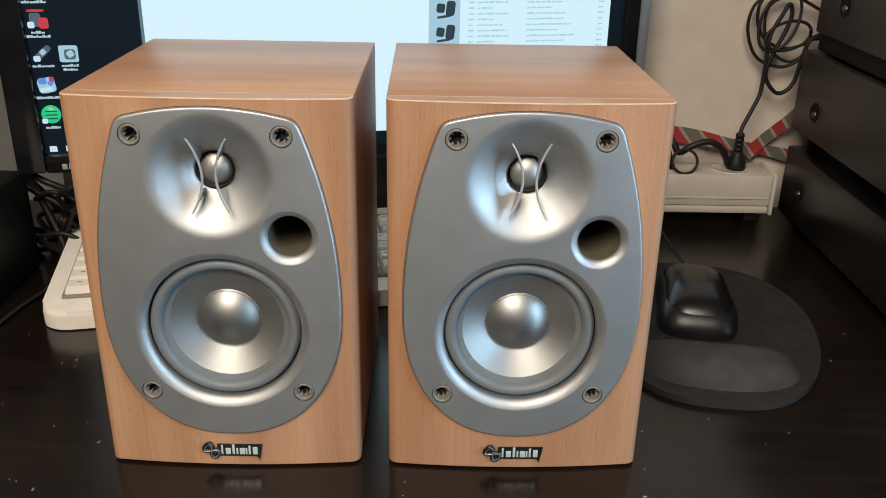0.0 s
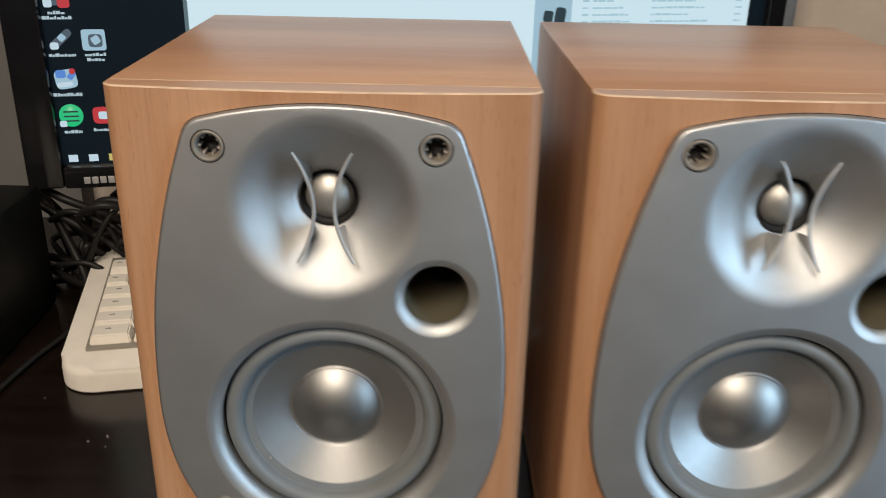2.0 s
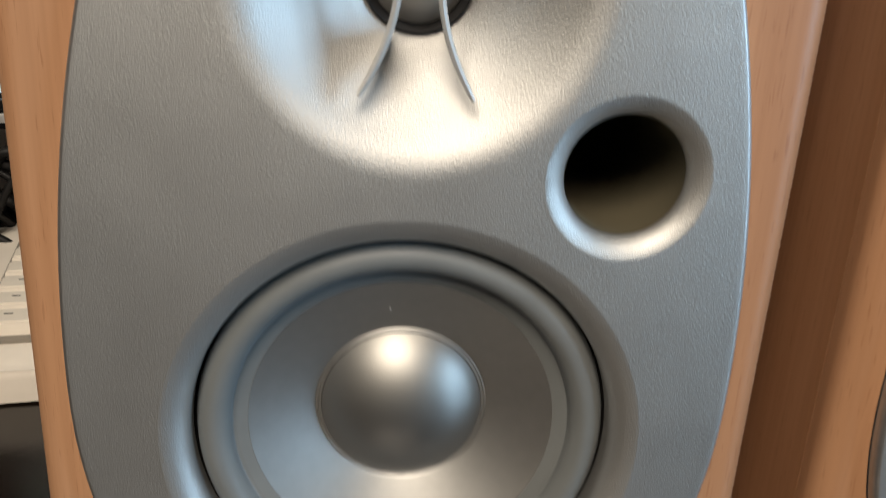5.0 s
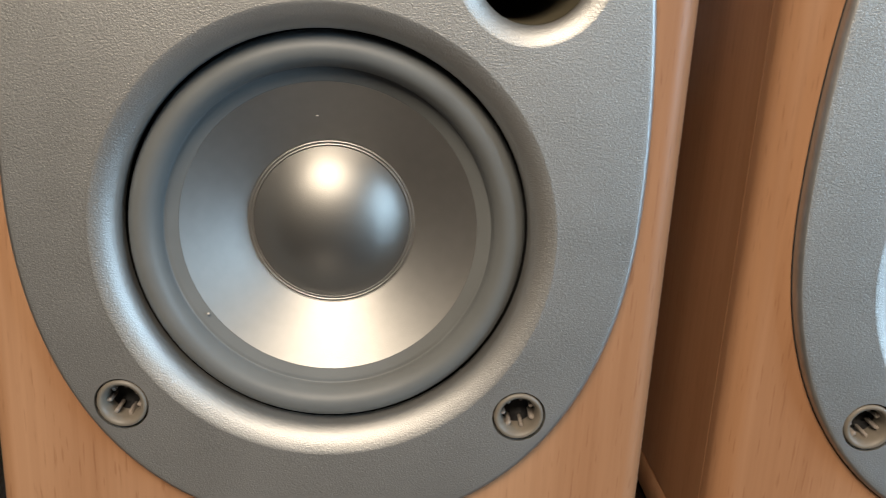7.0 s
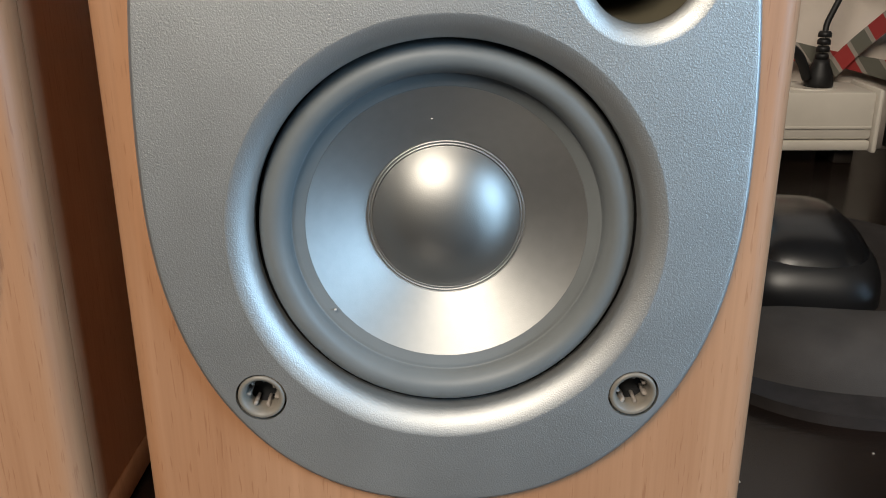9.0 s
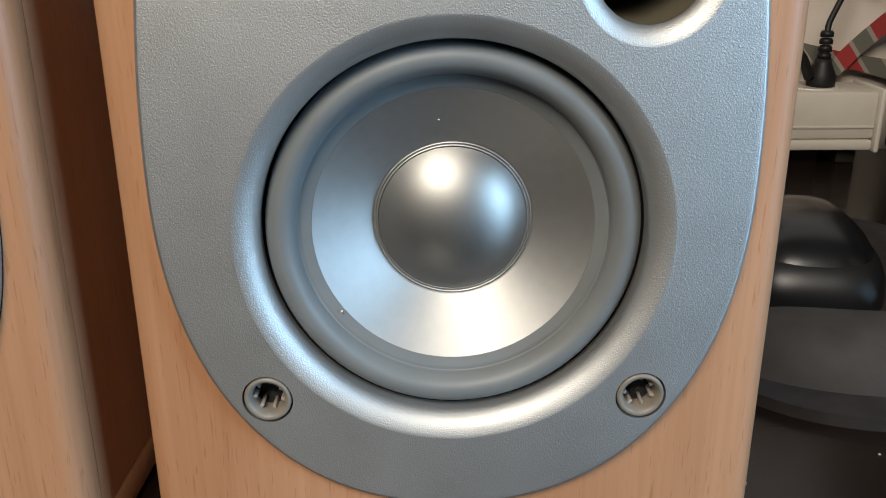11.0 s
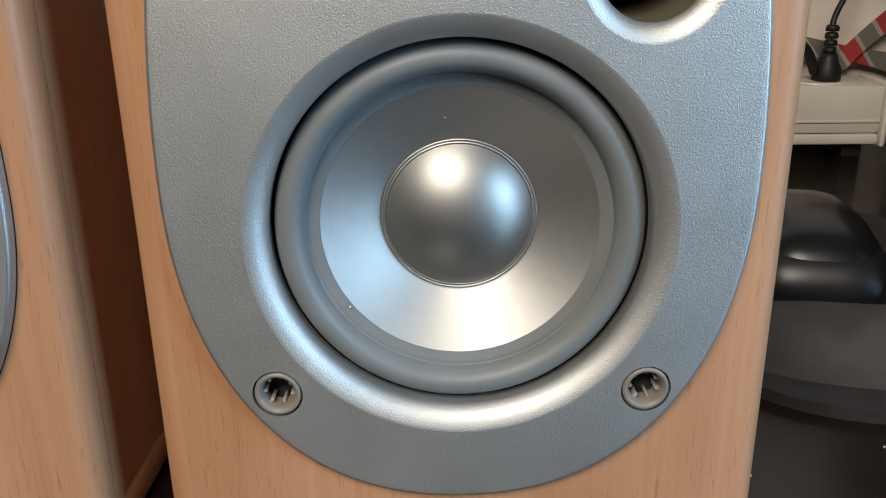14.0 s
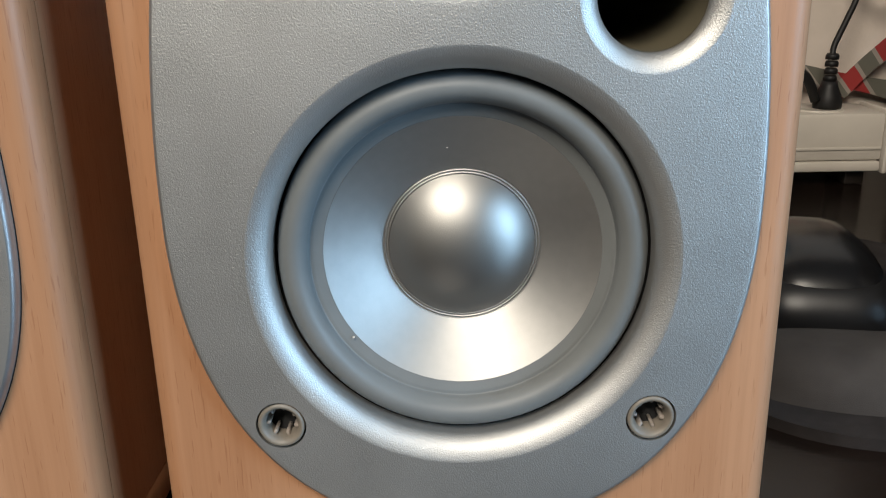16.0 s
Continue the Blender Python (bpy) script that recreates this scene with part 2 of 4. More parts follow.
# ---------------------------------------------------------------- room
WALL_Y, FLOOR_Z, CEIL_Z = 0.53, -0.74, 1.76
X0, X1, Y0 = -1.9, 1.7, -2.7
solid("floor", boxed(X0, X1, Y0, WALL_Y, FLOOR_Z - 0.1, FLOOR_Z), M_FLOOR, "dark floor under the desk", "floor", "structure")
solid("ceiling", boxed(X0 - 0.15, X1 + 0.15, Y0 - 0.15, WALL_Y + 0.15, CEIL_Z, CEIL_Z + 0.1), M_ROOM, "plain unseen ceiling, darkened to dim the bounced light", "ceiling", "structure")
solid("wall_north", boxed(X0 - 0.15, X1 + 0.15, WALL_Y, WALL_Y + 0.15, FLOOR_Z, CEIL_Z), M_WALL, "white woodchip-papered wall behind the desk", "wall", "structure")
solid("wall_south", boxed(X0 - 0.15, X1 + 0.15, Y0 - 0.15, Y0, FLOOR_Z, CEIL_Z), M_ROOM, "plain unseen wall, darkened to dim the bounced light", "wall", "structure")
solid("wall_west", boxed(X0 - 0.15, X0, Y0, WALL_Y, FLOOR_Z, CEIL_Z), M_ROOM, "plain unseen wall, darkened to dim the bounced light", "wall", "structure")
bm = bmesh.new()
WY0, WY1, WZ0, WZ1 = -1.32, -0.40, 0.0, 1.04
box(bm, X1, X1 + 0.15, Y0, WY0, FLOOR_Z, CEIL_Z)
box(bm, X1, X1 + 0.15, WY1, WALL_Y, FLOOR_Z, CEIL_Z)
box(bm, X1, X1 + 0.15, WY0, WY1, FLOOR_Z, WZ0)
box(bm, X1, X1 + 0.15, WY0, WY1, WZ1, CEIL_Z)
solid("wall_east", bm, M_ROOM, "plain unseen wall with a window opening, darkened to dim the bounced light", "wall", "structure")

# ---------------------------------------------------------------- desk
desk = thing("desk", pose(0, 0, 0), "black-brown satin desk with dust flecks on its top", "desk")
part("desktop", boxed(-1.15, 1.15, -0.46, 0.52, -0.035, 0.0, 0.003), M_DESK, desk)
for sx in (-1.1, 1.06):
    part("leg", boxed(sx, sx + 0.04, -0.42, 0.48, FLOOR_Z, -0.035, 0.002), M_DESK, desk)

# ---------------------------------------------------------------- loudspeaker
W2, HT, Z0, DEPTH = 0.0825, 0.2473, 0.0015, 0.1822
BOW, BEND = 0.7, 0.47
RIM = 0.0765


def baffle_y(x):
    return -0.0015 + BOW * x * x


def bend(bm):
    """Bows a flat front part round the upright axis, as the front is bowed."""
    for v in bm.verts:
        v.co.y += BEND * v.co.x ** 2
    return bm


PLATE_Y = -0.0035
PZ_TOP, PZ_MID, PZ_LOW, PX_MAX = 0.2427, 0.1165, 0.0270, 0.0731


def plate_outline(inset=0.0, shift=0.0):
    """The shield-shaped outline: arched top, rounded shoulders, bulging sides and a round foot."""
    half = []
    side = lambda z: PX_MAX - 0.0207 * ((z - PZ_MID) / 0.115) ** 2.1
    top = lambda x: PZ_TOP - 0.0066 * (x / 0.048) ** 2
    for i in range(24):
        x = 0.0455 * i / 23
        half.append((x, top(x)))
    a, c, b = (0.0455, top(0.0455)), (0.0510, 0.2356), (side(0.2295), 0.2295)
    for i in range(1, 10):
        t = i / 10
        half.append(tuple((1 - t) ** 2 * a[k] + 2 * t * (1 - t) * c[k] + t * t * b[k] for k in (0, 1)))
    for i in range(40):
        z = 0.2295 - (0.2295 - PZ_MID) * i / 39
        half.append((side(z), z))
    for i in range(1, 49):
        a = math.pi / 2 * i / 48
        half.append((PX_MAX * math.cos(a) ** (2 / 2.24), PZ_MID - (PZ_MID - PZ_LOW) * math.sin(a) ** (2 / 2.24)))
    half[-1] = (0.0, PZ_LOW)
    pts = [(x + shift, z) for x, z in half + [(-x, z) for x, z in half[-2:0:-1]]]
    if inset:
        out = []
        n = len(pts)
        for i in range(n):
            p, q = Vector(pts[i - 1]), Vector(pts[(i + 1) % n])
            d = (q - p).normalized()
            out.append((pts[i][0] + inset * d.y, pts[i][1] - inset * d.x))
        pts = out
    return pts


WOOF, HORN, PORT = (0.0, 0.1010), (0.0, 0.2014), (0.0439, 0.1644)
SOCKETS = [(-0.0426, 0.2261), (0.0426, 0.2261), (-0.0480, 0.0588), (0.0480, 0.0588)]
HORN_R, HORN_IN, HORN_DEEP = 0.0387, 0.0117, 0.0164


def horn_depth(r):
    s = min(max((HORN_R - r) / (HORN_R - HORN_IN), 0), 1)
    ramp = (s * s / 0.56 if s < 0.28 else s - 0.14) / 0.86  # broadly rounded rim, then a straight slope
    return HORN_DEEP * (0.86 * ramp + 0.14 * s ** 2.2)


def lip(r_out, r_in, deep, n=14):
    """A rounded lip that breaks from the flat at a soft edge and turns upright."""
    w, a0 = r_out - r_in, 0.36
    s0, c0 = math.sin(a0), math.cos(a0)
    angles = [a0 + (math.pi / 2 - a0) * i / n for i in range(n + 1)]
    return [(r_out + 0.0005, PLATE_Y), (r_out + 0.0001, PLATE_Y)] + [(r_out - w * (math.sin(a) - s0) / (1 - s0), PLATE_Y + deep * (c0 - math.cos(a)) / c0) for a in angles]


def inside(p, poly):
    hit = False
    for i in range(len(poly)):
        (x1, y1), (x2, y2) = poly[i - 1], poly[i]
        if (y1 > p[1]) != (y2 > p[1]) and p[0] < (x2 - x1) * (p[1] - y1) / (y2 - y1) + x1:
            hit = not hit
    return hit


def build_plate(shift):
    """Front plate: flat field triangulated round its openings, then horn, lips and rounded rim joined on."""
    inner = plate_outline(0.0024, shift)
    holes = [(WOOF, 0.0541, 96), (HORN, HORN_R, 96), (PORT, 0.0179, 48)] + [(s, 0.0066, 32) for s in SOCKETS]
    vs, es = [Vector(p) for p in inner], [(i, (i + 1) % len(inner)) for i in range(len(inner))]
    for (cx, cz), r, n in holes:
        k = len(vs)
        vs += [Vector((cx + r * math.cos(2 * math.pi * i / n), cz + r * math.sin(2 * math.pi * i / n))) for i in range(n)]
        es += [(k + i, k + (i + 1) % n) for i in range(n)]
    for ix in range(-18, 19):
        for iz in range(6, 62):
            p = (ix * 0.004 + (0.002 if iz % 2 else 0), iz * 0.004)
            if inside(p, inner) and all(math.hypot(p[0] - c[0], p[1] - c[1]) > r + 0.002 for c, r, n in holes):
                vs.append(Vector(p))
    v2, e2, f2 = delaunay_2d_cdt(vs, es, [], 0, 1e-7)[:3]
    bm = bmesh.new()
    bv = [bm.verts.new((p.x, PLATE_Y, p.y)) for p in v2]
    for f in f2:
        c = sum((v2[i] for i in f), Vector((0, 0))) / len(f)
        if inside(c, inner) and all((c - Vector(h)).length > r - 1e-5 for h, r, n in holes):
            bm.faces.new([bv[i] for i in f])
    revolve(lip(0.0536, 0.0478, 0.0058) + [(0.0478, 0.006)], WOOF, 96, bm=bm)
    revolve([(HORN_R + (HORN_IN - HORN_R) * i / 30, PLATE_Y + horn_depth(HORN_R + (HORN_IN - HORN_R) * i / 30)) for i in range(31)]
            + [(HORN_IN, PLATE_Y + HORN_DEEP + 0.002)], HORN, 96, bm=bm)
    revolve(lip(0.0174, 0.0128, 0.0050) + [(0.0128, 0.004)], PORT, 48, bm=bm)
    for s in SOCKETS:
        revolve([(0.0066, PLATE_Y), (0.0066, PLATE_Y + 0.003)], s, 32, bm=bm)
    loops = []
    for inset, dy in ((0.0024, 0.0), (0.0013, 0.0), (0.0011, 0.00003), (0.0006, 0.0003), (0.0002, 0.0009), (0.0, 0.0017), (0.0, 0.0034)):
        loops.append([bm.verts.new((x, PLATE_Y + dy, z)) for x, z in plate_outline(inset, shift)])
    for k, (a, b) in enumerate(zip(loops, loops[1:])):
        for i in range(len(a)):
            f = bm.faces.new([a[i], a[(i + 1) % len(a)], b[(i + 1) % len(a)], b[i]])
            f.material_index = 1 if k in (2, 3, 4) else 0
    bmesh.ops.remove_doubles(bm, verts=bm.verts, dist=2e-5)
    bmesh.ops.recalc_face_normals(bm, faces=bm.faces)
    return bend(bm)


def build_baffle():
    """Bowed front board with rounded upright edges, open behind the plate; its top and bottom edges are chamfered."""
    bm = bmesh.new()
    hole = plate_outline(0.0026, 0.0008)
    ch = 0.0006
    zl, zh = Z0 + ch, HT - ch
    xs = [-RIM + 2 * RIM * i / 44 for i in range(45)]
    zs = [zl + (zh - zl) * i / 60 for i in range(61)]
    rect = [(x, zl) for x in xs] + [(RIM, z) for z in zs[1:-1]] + [(x, zh) for x in xs[::-1]] + [(-RIM, z) for z in zs[-2:0:-1]]
    vs = [Vector(p) for p in hole] + [Vector(p) for p in rect]
    n, m = len(hole), len(rect)
    es = [(i, (i + 1) % n) for i in range(n)] + [(n + i, n + (i + 1) % m) for i in range(m)]
    for x in xs[1:-1]:
        for z in zs[1:-1]:
            if not inside((x * 0.955, 0.1345 + (z - 0.1345) * 0.975), hole):
                vs.append(Vector((x, z)))
    v2, e2, f2 = delaunay_2d_cdt(vs, es, [], 0, 1e-7)[:3]
    bv = [bm.verts.new((p.x, baffle_y(p.x), p.y)) for p in v2]
    for f in f2:
        c = sum((v2[i] for i in f), Vector((0, 0))) / len(f)
        if not inside(c, hole):
            bm.faces.new([bv[i] for i in f])
    a_ = [bm.verts.new((x, baffle_y(x), z)) for x, z in hole]
    b_ = [bm.verts.new((x, 0.012, z)) for x, z in hole]
    for i in range(n):
        bm.faces.new([a_[i], a_[(i + 1) % n], b_[(i + 1) % n], b_[i]])
    # rounded upright edges
    y_e, a0 = baffle_y(RIM), math.atan(2 * BOW * RIM)
    rad = (W2 - RIM) / (1 - math.sin(a0))
    right = [(RIM + rad * (math.sin(a) - math.sin(a0)), y_e + rad * (math.cos(a0) - math.cos(a))) for a in (a0 + (math.pi / 2 - a0) * i / 14 for i in range(15))] + [(W2, 0.0121)]
    for sgn in (-1, 1):
        cols = [[bm.verts.new((sgn * x, y, z)) for z in zs] for x, y in right]
        for p, q in zip(cols, cols[1:]):
            for k in range(len(zs) - 1):
                bm.faces.new([p[k], p[k + 1], q[k + 1], q[k]])
    # chamfered, paler edges at top and bottom, then the two ends
    prof = [(-x, y) for x, y in right[:0:-1]] + [(x, baffle_y(x)) for x in xs] + right[1:]
    for za, zb, mi, end in ((zh, HT, 1, 2), (zl, Z0, 0, 0)):
        lo = [bm.verts.new((x, y, za)) for x, y in prof]
        hi = [bm.verts.new((x * (1 - ch / W2), y + (ch if y < 0.012 else 0), zb)) for x, y in prof]
        for k in range(len(prof) - 1):
            bm.faces.new([lo[k], lo[k + 1], hi[k + 1], hi[k]]).material_index = mi
        bm.faces.new(hi).material_index = end
    bmesh.ops.remove_doubles(bm, verts=bm.verts, dist=1e-6)
    bmesh.ops.recalc_face_normals(bm, faces=bm.faces)
    return bm


def build_guard(sign):
    """A curved blade across the horn: rounded front edge, fins down to the horn at both ends."""
    bm = bmesh.new()
    rings = []
    zt, zb = 0.2244, 0.1793
    n = 40
    for i in range(n + 1):
        t = i / n
        z = zt + (zb - zt) * t
        u = 2 * t - 1
        x = sign * (0.0039 + 0.0073 * abs(u) ** 1.9)
        y = -0.0038 + 0.0006 * t + 0.0006 * (1 - u * u)
        w = 0.00078 * (1 - 0.35 * abs(u) ** 6)
        r = math.hypot(x, z - HORN[1])
        reach = PLATE_Y + horn_depth(r) + 0.0006
        k = min(max((abs(u) - 0.38) / 0.14, 0), 1) * min(max((0.96 - abs(u)) / 0.36, 0), 1)
        yb = (y + 0.0019) * (1 - k) + max(reach, y + 0.0019) * k
        if abs(u) > 0.985:
            yb = y + 0.0016
        # lean of the fin towards the middle
        tang = Vector((sign * 0.0076 * 1.9 * abs(u) ** 0.9 * (1 if u > 0 else -1) * 2, (zb - zt))).normalized()
        nx, nz = tang.y, -tang.x
        ring = []
        for a, b in ((-0.45, yb), (-0.45, y + 0.0017), (-0.8, y + 0.0015), (-1, y + 0.0008), (-0.7, y + 0.0002), (0, y), (0.7, y + 0.0002), (1, y + 0.0008), (0.8, y + 0.0015), (0.45, y + 0.0017), (0.45, yb)):
            ring.append(bm.verts.new((x + a * w * nx, b, z + a * w * nz)))
        rings.append(ring)
    # fin faces take the shaded silver, the blade the plain one
    for a, b in zip(rings, rings[1:]):
        for k in range(11):
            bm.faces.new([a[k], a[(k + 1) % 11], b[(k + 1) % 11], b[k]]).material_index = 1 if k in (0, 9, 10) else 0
    bm.faces.new(rings[0])
    bm.faces.new(rings[-1][::-1])
    bmesh.ops.recalc_face_normals(bm, faces=bm.faces)
    return bm


def loudspeaker(m, label, shift):
    sp = thing("loudspeaker", m, label, "loudspeaker", "pair of bookshelf loudspeakers")
    # cabinet of five panels
    y0 = 0.0125
    part("top_panel", boxed(-W2, W2, y0, DEPTH, HT - 0.0016, HT, 0.0005, 2), M_WOODTOP, sp, "satin beech veneer top")
    part("seam_edge", boxed(-W2 + 0.001, W2 - 0.001, 0.0121, 0.0129, HT - 0.002, HT + 0.00012), M_EDGE, sp)
    part("bottom_panel", boxed(-W2, W2, y0, DEPTH, Z0, Z0 + 0.012, 0.0007, 2), M_WOOD, sp)
    for a, c in ((-W2, -W2 + 0.012), (W2 - 0.012, W2)):
        part("side_panel", boxed(a, c, y0, DEPTH, Z0 + 0.0121, HT - 0.0017), M_WOOD, sp)
    part("back_panel", boxed(-W2 + 0.0121, W2 - 0.0121, DEPTH - 0.012, DEPTH - 0.001, Z0 + 0.0121, HT - 0.0141), M_BLACK, sp)
    part("front_baffle", build_baffle(), [M_WOOD, M_EDGE, M_WOODTOP], sp, "bowed beech-veneered front with a worn pale top edge", 28)
    for fx in (-0.06, 0.06):
        for fy in (0.03, 0.16):
            b = turned([(0, 0), (0.006, 0), (0.006, Z0 + 0.0004), (0, Z0 + 0.0004)], 24)
            part("rubber_foot", b, M_BLACK, sp, at=pose(fx, fy, 0))
    part("front_plate", build_plate(shift), [M_PLATE, M_LIP], sp, "silver-grey textured plate with a moulded horn", 40)
    # thin black ring on the baffle, painting the shade along the plate's edge
    gap = bmesh.new()
    la, lb = ([gap.verts.new((x, baffle_y(x) - 0.00012, z)) for x, z in plate_outline(i, shift)] for i in (-0.0003, 0.0008))
    for i in range(len(la)):
        gap.faces.new([la[i], la[(i + 1) % len(la)], lb[(i + 1) % len(la)], lb[i]])
    part("shadow_gap", gap, M_BLACK, sp, "thin black ring painted as the shadow gap round the plate")
    # woofer
    woofer = part("woofer_ring", bend(revolve([(0.0480, 0.0059), (0.0480, 0.0088), (0.0455, 0.0088), (0.0455, 0.0080)], WOOF)), M_BLACK, sp, "black gap round the woofer")
    roll = []
    for i in range(17):
        a = math.pi * i / 16
        roll.append((0.0431 + 0.0039 * math.cos(a), 0.0066 - 0.0050 * math.sin(a)))
    roll += [(0.0391, 0.0069), (0.0389, 0.0070), (0.0386, 0.0070), (0.0380, 0.0072), (0.0370, 0.0076), (0.0362, 0.0079), (0.0357, 0.0081)]
    part("surround", bend(revolve([(0.0473, 0.0070), (0.0472, 0.0068)] + roll, WOOF)), M_RUBBER, woofer, "grey rubber half-roll surround")
    slope = [(0.0357 + (0.0209 - 0.0357) * t, 0.0080 + 0.0083 * t) for t in (0, 0.02, 0.04, 0.2, 0.4, 0.6, 0.8, 0.96, 0.98, 1)]
    grooves = [(0.0208, 0.0167), (0.0206, 0.0167), (0.0205, 0.0163), (0.0202, 0.0163), (0.0201, 0.0168), (0.0199, 0.0168), (0.0198, 0.0163), (0.0194, 0.0163), (0.0193, 0.0166)]
    part("cone", bend(revolve(slope + grooves, WOOF)), M_CONE, woofer, "matt silver metal cone", 25)
    cap = []
    CAP_H = 0.0080
    rad = (0.0193 ** 2 + CAP_H ** 2) / (2 * CAP_H)
    for i in range(33):
        r = 0.0193 * (1 - i / 32)
        cap.append((r, 0.0162 - (math.sqrt(rad * rad - r * r) - (rad - CAP_H))))
    part("dust_cap", bend(revolve(cap, WOOF)), M_CAP, woofer, "domed silver dust cap")
    # tweeter
    tw = part("tweeter_ring", revolve([(HORN_IN - 0.0001, 0.0119), (HORN_IN - 0.0001, 0.0165), (0.0090, 0.0165), (0.0090, 0.020), (0, 0.020)], HORN, 64), M_BLACK, sp, "black ring round the tweeter")
    dome = []
    rad = (0.0098 ** 2 + 0.0050 ** 2) / (2 * 0.0050)
    for i in range(17):
        r = 0.0098 * (1 - i / 16)
        dome.append((r, 0.0160 - (math.sqrt(rad * rad - r * r) - (rad - 0.0050))))
    part("dome", revolve(dome, HORN, 64), M_DOME, tw, "grey metal tweeter dome")
    for s in (-1, 1):
        part("tweeter_guard", build_guard(s), [M_GUARD, M_WEB_SHADED], sp, "slim curved silver guard blade")
    part("port_tube", bend(revolve([(0.0128, 0.0005), (0.0126, 0.03), (0.0126, 0.10), (0.0, 0.10)], PORT, 48)), M_TUBE, sp, "dark olive port tube")
    for cx, cz in SOCKETS:
        prof = [(0.0062, PLATE_Y + 0.0022), (0.00615, PLATE_Y + 0.0005), (0.0057, PLATE_Y - 0.0003), (0.0048, PLATE_Y + 0.0002), (0.0043, PLATE_Y + 0.0016), (0.0042, PLATE_Y + 0.006)]
        so = part("grille_socket", bend(revolve(prof, (cx, cz), 40)), M_SOCKET, sp, "round taupe plastic grille socket")
        part("socket_hole", bend(revolve([(0.0043, PLATE_Y + 0.003), (0.0042, PLATE_Y + 0.009), (0, PLATE_Y + 0.009)], (cx, cz), 32)), M_BLACK, so)
        for i in range(7):
            a = 2 * math.pi * (i + 0.4) / 7
            b = boxed(0.0031, 0.0044, PLATE_Y + 0.0024, PLATE_Y + 0.008, -0.00048, 0.00048, 0.0004)
            bmesh.ops.transform(b, matrix=Matrix.Rotation(a, 4, "Y"), verts=b.verts)
            bmesh.ops.translate(b, vec=(cx, BEND * cx * cx, cz), verts=b.verts)
            part("prong", b, M_PRONG, so)
    for sx, sy, sz in ((0.0006, 0.0139, 0.0871), (-0.0035, 0.0130, 0.1280), (0.0107, 0.0141, 0.0902), (-0.0290, 0.0075, 0.0790)):
        part("dust_speck", boxed(sx - 0.0003, sx + 0.0003, sy - 0.0003, sy + 0.0003, sz - 0.0002, sz + 0.0002, 0.0001), M_DUST, woofer)
    # badge: dark plate, silver loop and bars in place of the maker's name
    badge = prism([(-0.0105, 0.0092), (0.0150, 0.0092), (0.0168, 0.0062), (0.0190, 0.0182), (-0.0105, 0.0182)], 0, 0.0009)
    for v in badge.verts:
        v.co = Vector((v.co.x, baffle_y(v.co.x) - 0.0001 - v.co.z, v.co.y))
    bmesh.ops.recalc_face_normals(badge, faces=badge.faces)
    bd = part("badge", badge, M_BADGE, sp, "small black maker's badge with silver marks")
    eight = []
    for i in range(24):
        a = 2 * math.pi * i / 24
        q = Vector((0.0050 * math.cos(a), 0.0036 * math.sin(a) * math.cos(a) * 1.7))
        c, s = math.cos(-0.75), math.sin(-0.75)
        eight.append((-0.0142 + c * q.x - s * q.y, baffle_y(0.015) - 0.0010, 0.0135 + s * q.x + c * q.y))
    part("badge_backing", tube(eight, 0.0016, cyclic=True), M_BADGE, bd)
    part("badge_loop", tube([(x, y - 0.0010, z) for x, y, z in eight], 0.0006, cyclic=True), M_LOOP, bd, "silver loop")
    for x0, w, h in ((-0.0080, 0.0010, 0.0062), (-0.0052, 0.0028, 0.0042), (-0.0008, 0.0014, 0.0068), (0.0018, 0.0010, 0.0042),
                     (0.0040, 0.0028, 0.0042), (0.0078, 0.0010, 0.0042), (0.0098, 0.0012, 0.0060), (0.0126, 0.0026, 0.0050)):
        part("badge_bar", boxed(x0, x0 + w * 1.2, baffle_y(x0) - 0.0015, baffle_y(x0) - 0.0008, 0.0108, 0.0108 + h * 1.1, 0.0002), M_CHROME, bd)
    return sp


loudspeaker(pose(-0.092, 0, 0), "beech-veneered bookshelf loudspeaker with a silver front plate", 0.0002)
loudspeaker(pose(0.0918, 0.0009, 0, 0, 0, 0.85), "beech-veneered bookshelf loudspeaker beside the mouse pad", -0.0002)

# ---------------------------------------------------------------- monitor
mon = thing("computer_monitor", pose(-0.33, 0.34, -0.0017, 0, 0, 11.8), "black widescreen monitor showing a bright window on a dark desktop", "monitor")
SU0, SU1, SZ0, SZ1 = -0.012, 0.574, 0.108, 0.440
bm = bmesh.new()
box(bm, -0.039, SU0, -0.004, 0.03, 0.0905, SZ1 + 0.018, 0.003)
box(bm, SU1, 0.590, -0.004, 0.03, 0.0905, SZ1 + 0.018, 0.003)
box(bm, SU0 + 0.0001, SU1 - 0.0001, -0.004, 0.03, 0.0905, SZ0, 0.002)
box(bm, SU0 + 0.0001, SU1 - 0.0001, -0.004, 0.03, SZ1, SZ1 + 0.018, 0.002)
part("bezel", bm, M_GLOSS, mon, "glossy black bezel")
part("back_shell", boxed(-0.025, 0.586, 0.0302, 0.055, 0.095, SZ1 + 0.014, 0.01), M_MATT, mon)
part("outer_frame", boxed(0.5902, 0.604, 0.002, 0.05, 0.092, SZ1 + 0.016, 0.003), M_FRAME, mon, "grey plastic edge of the housing")
screen = part("screen", boxed(SU0, SU1, 0.004, 0.02, SZ0, SZ1), M_SCREEND, mon, "lit dark desktop screen")


def on_screen(name, u0, u1, z0, z1, mat, lift, label=""):
    return part(name, boxed(u0, u1, 0.004 - lift - 0.0003, 0.004 - lift, z0, z1), mat, screen, label, None)


